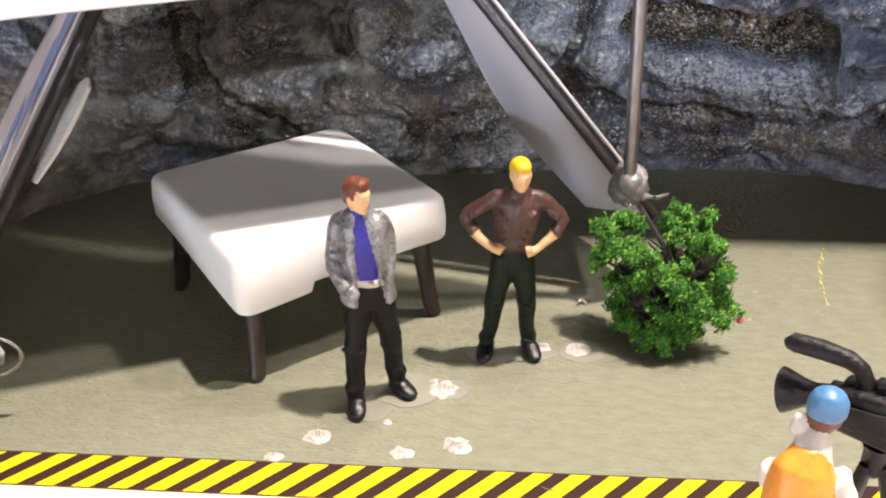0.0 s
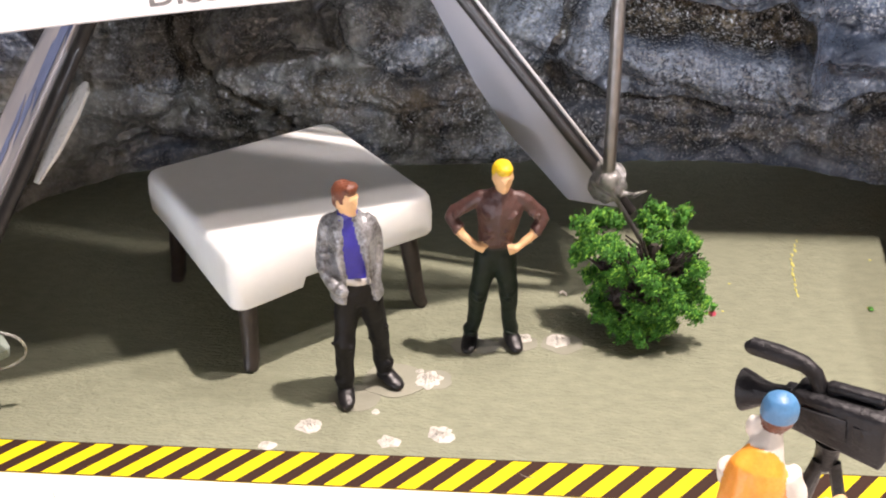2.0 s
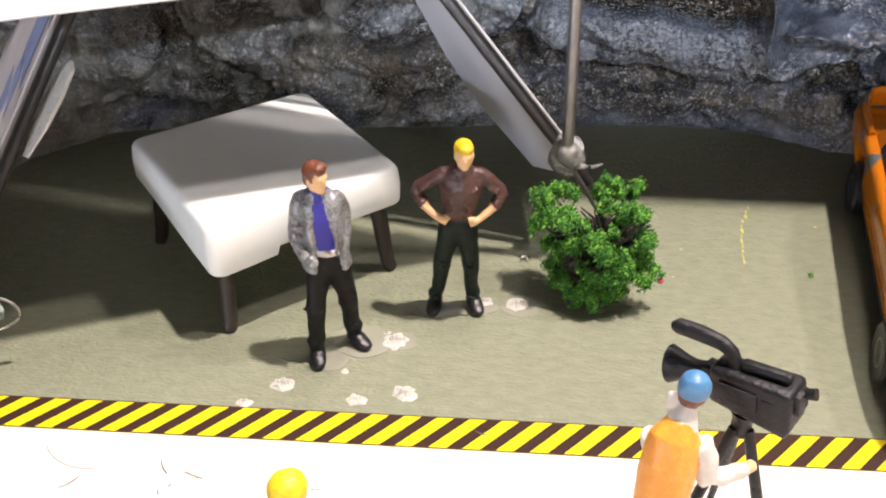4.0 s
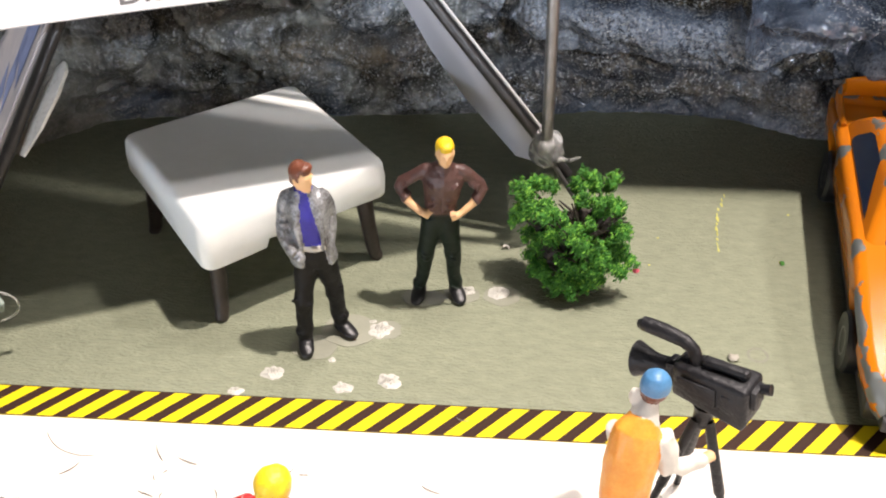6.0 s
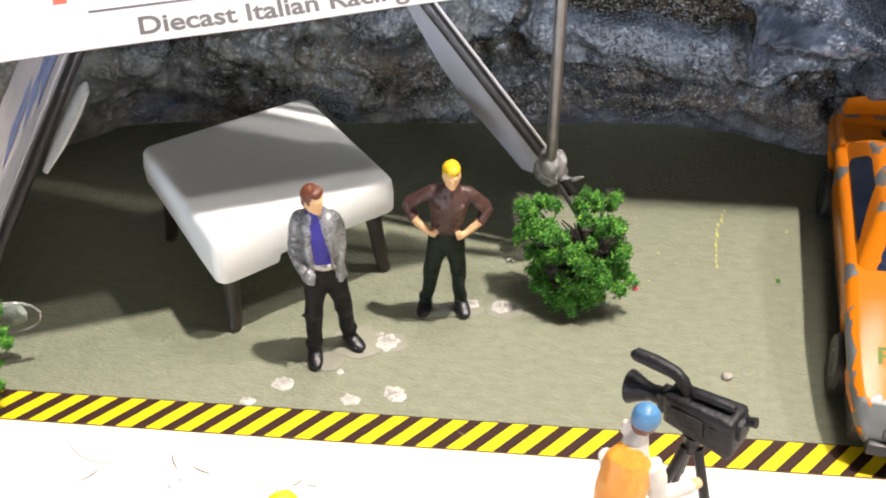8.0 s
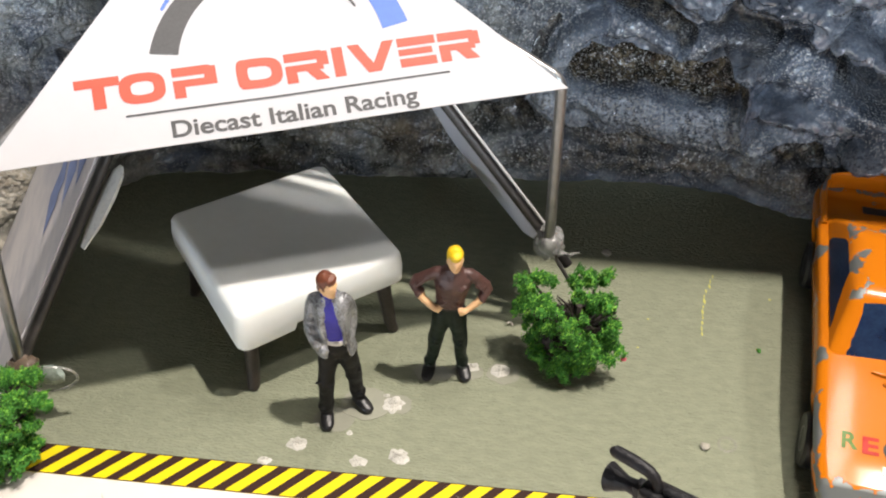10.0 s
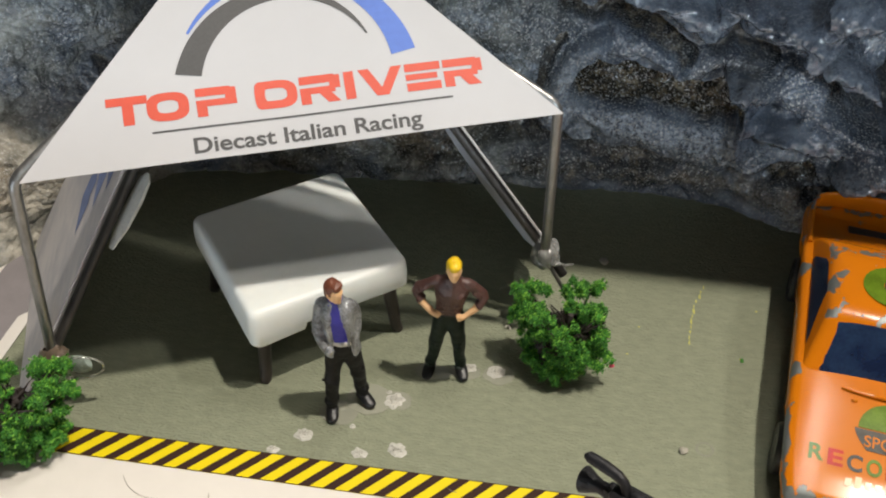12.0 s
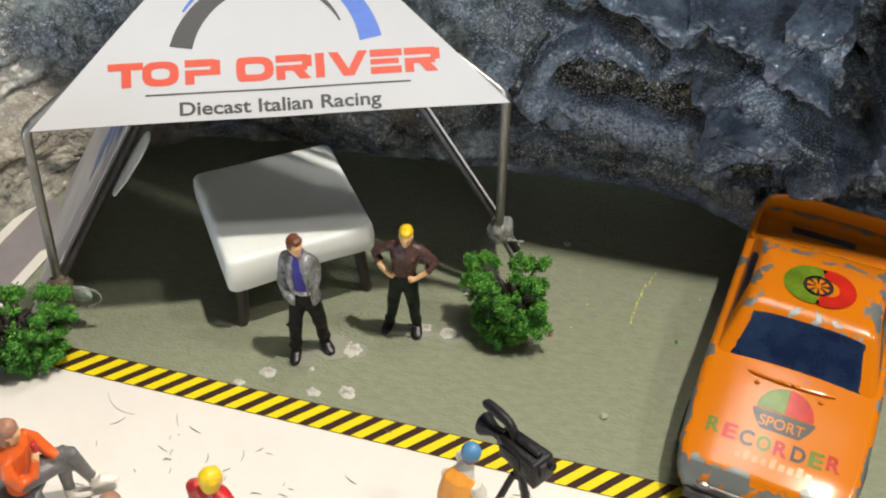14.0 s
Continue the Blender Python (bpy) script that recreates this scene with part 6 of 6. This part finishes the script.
decal("emblem", sector(-0.03, 0.33, 0.2, 0.26, 0, 360, 28, 2), CAR_DARK, roof)
for a in range(0, 360, 45):
    decal("emblem_spoke", sector(-0.03, 0.33, 0.05, 0.2, a, a + 16, 2, 3), CAR_DARK, roof)

# ---- glue, crumbs and litter on the floor ----


def crumb(at, r, seed, mat=WHITE_GLUE, label="crumbled white glue spot on the floor", high=0.3):
    """A crusty low patch with a ragged rim."""
    bm = bmesh.new()
    n, m = 40, 12
    rings_ = []
    for j in range(m + 1):
        row = []
        for k in range(n):
            a = 2 * math.pi * k / n
            d = Vector((math.cos(a), math.sin(a), seed * 3.1))
            edge = r * (0.95 + 0.4 * noise.fractal(d * 1.5, 1.2, 2.0, 3))
            t = j / m
            q = d * t * 2.5
            h = r * high * (1 - t ** 3) * (0.35 + 0.65 * abs(noise.fractal(Vector((q.x, q.y, seed)) * 1.6, 0.8, 2.0, 4)) * 1.6)
            row.append(bm.verts.new((edge * t * d.x, edge * t * d.y * 0.85, h * (t < 1) + 0.0006)))
        rings_.append(row)
    bmesh.ops.remove_doubles(bm, verts=rings_[0], dist=1e-4)
    top = [v for v in bm.verts if abs(v.co.x) < 1e-5 and abs(v.co.y) < 1e-5][0]
    for k in range(n):
        bm.faces.new((top, rings_[1][k], rings_[1][(k + 1) % n]))
    for a, b in zip(rings_[1:], rings_[2:]):
        for k in range(n):
            bm.faces.new((a[k], b[k], b[(k + 1) % n], a[(k + 1) % n]))
    return solo("glue_spot", bm, mat, (at[0], at[1], 0), label, "glue", group="white glue spots")


for k, (x, y, r) in enumerate([(-0.65, 8.58, 0.17), (-1.23, 8.43, 0.13), (-2.19, 8.66, 0.16), (-1.45, 8.95, 0.055), (-0.87, 9.59, 0.19), (0.77, 10.5, 0.18), (-2.62, 8.3, 0.1), (0.29, 10.52, 0.13), (-1.0, 9.75, 0.07)]):
    crumb((x, y), r, k + 1)


def film_patch(at, rx, ry, seed, label, high=0.006):
    bm = bmesh.new()
    n = 40
    rim_ = []
    for k in range(n):
        a = 2 * math.pi * k / n
        f = 1 + 0.22 * noise.noise(Vector((math.cos(a) * 1.5, math.sin(a) * 1.5, seed)))
        rim_.append((rx * f * math.cos(a), ry * f * math.sin(a)))
    plate(bm, rim_, 0.0005, high)
    return solo("glue_film", bm, STAIN, (at[0], at[1], 0), label, "glue", smooth=False)


for k, (x, y, r) in enumerate([(-0.82, 9.6, 0.23), (0.8, 10.45, 0.24)]):
    film_patch((x, y), r * 1.15, r * 0.9, 20 + k, "thin glossy glue halo round a white spot", 0.004)
film_patch((-1.72, 9.2), 0.32, 0.26, 1, "shiny dried glue film round a figurine's foot")
film_patch((-1.3, 9.55), 0.42, 0.32, 5, "shiny dried glue film between a figurine's feet", 0.01)
film_patch((-0.35, 10.32), 0.3, 0.2, 9, "shiny dried glue film under a figurine's foot", 0.01)
film_patch((0.22, 10.42), 0.26, 0.18, 12, "shiny dried glue film under a figurine's foot")
for x, y, r, s in ((2.51, 13.63, 0.09, 3), (3.93, 9.31, 0.075, 4)):
    bm = bmesh.new()
    blob(bm, (0, 0, r * 0.45), (r, r * 0.9, r * 0.6), 0, 2, 0.4, s, 2.0)
    solo("pebble", bm, material("grey_pebble", (0.36, 0.34, 0.28), 0.6, 0.3, 400, 0.4), (x, y, 0), "small grey pebble on the painted floor", "pebble", group="pebbles")
bm = bmesh.new()
rng = random.Random(4)
for k in range(12):
    a = k / 11
    x, y = 4.42 - 0.38 * a - 0.06 * math.sin(a * 4), 13.25 - 1.5 * a
    blob(bm, (x + rng.uniform(-0.015, 0.015), y, 0.006), (0.012 + 0.018 * rng.random(), 0.04 + 0.05 * rng.random(), 0.01), 0, 1, 0.5, k)
for x, y in ((4.98, 11.49), (5.35, 12.75), (3.0, 11.3), (3.2, 12.0)):
    blob(bm, (x, y, 0.008), (0.025, 0.02, 0.012), 0, 1, 0.4, x)
solo("paint_flecks", bm, CHIP, (0, 0, 0), "pale yellow paint flecks in a broken line on the floor", "flecks", kind="stuff")
bm = bmesh.new()
for k in range(16):
    a = 2 * math.pi * k / 16
    blob(bm, (4.28 + 0.13 * math.cos(a), 9.41 + 0.13 * math.sin(a), 0.004), (0.03, 0.025, 0.006), 0, 1, 0.6, k)
solo("glue_ring", bm, STAIN, (0, 0, 0), "faint ring of dried glue on the floor", "glue")
bm = bmesh.new()
rng = random.Random(11)
spots = [(rng.uniform(-5, 3), rng.uniform(4.6, 7.4)) for _ in range(34)] + [(rng.uniform(-3.5, -1.6), rng.uniform(6.1, 7.2)) for _ in range(14)] + [(0.35, 7.95), (2.6, 14.6), (-4.2, 12.4)]
for x, y in spots:
    a, ln = rng.uniform(0, 3.14), rng.uniform(0.05, 0.3)
    b = rng.uniform(-0.6, 0.6)
    tube(bm, [(x + ln * (t - 0.5) * math.cos(a + b * t), y + ln * (t - 0.5) * math.sin(a + b * t), 0.012 + 0.02 * t * (1 - t)) for t in (0, 0.33, 0.66, 1)], [0.004, 0.006, 0.006, 0.003], 0, 5)
tube(bm, [(-4.2 + 0.67 * math.cos(a), 7.76 + 0.67 * math.sin(a), 0.008) for a in [3.67 + 1.22 * k / 14 for k in range(15)]], [0.0035] * 15, 0, 5)
solo("fibres", bm, FIBRE, (0, 0, 0), "loose grey fibres and shavings on the ground", "dust", kind="stuff")
bm = bmesh.new()
blob(bm, (0, 0, 0.02), (0.035, 0.05, 0.025), 0, 2, 0.5, 3.0)
solo("foam_crumb", bm, LEAF[0], (5.0, 11.46, 0), "tiny dark green foam crumb on the painted floor", "crumb")
bm = bmesh.new()
tube(bm, [(0.06 * math.cos(a) + 0.02 * k / 8, 0.1 * math.sin(a), 0.012 + 0.05 * math.sin(a / 2)) for k, a in enumerate([0.4 + 2.4 * j / 8 for j in range(9)])], [0.008] + [0.016] * 7 + [0.008], 0, 6)
solo("shaving", bm, WHITE_PAINT, (0.84, 11.5, 0), "curled white shaving on the painted floor", "shaving")
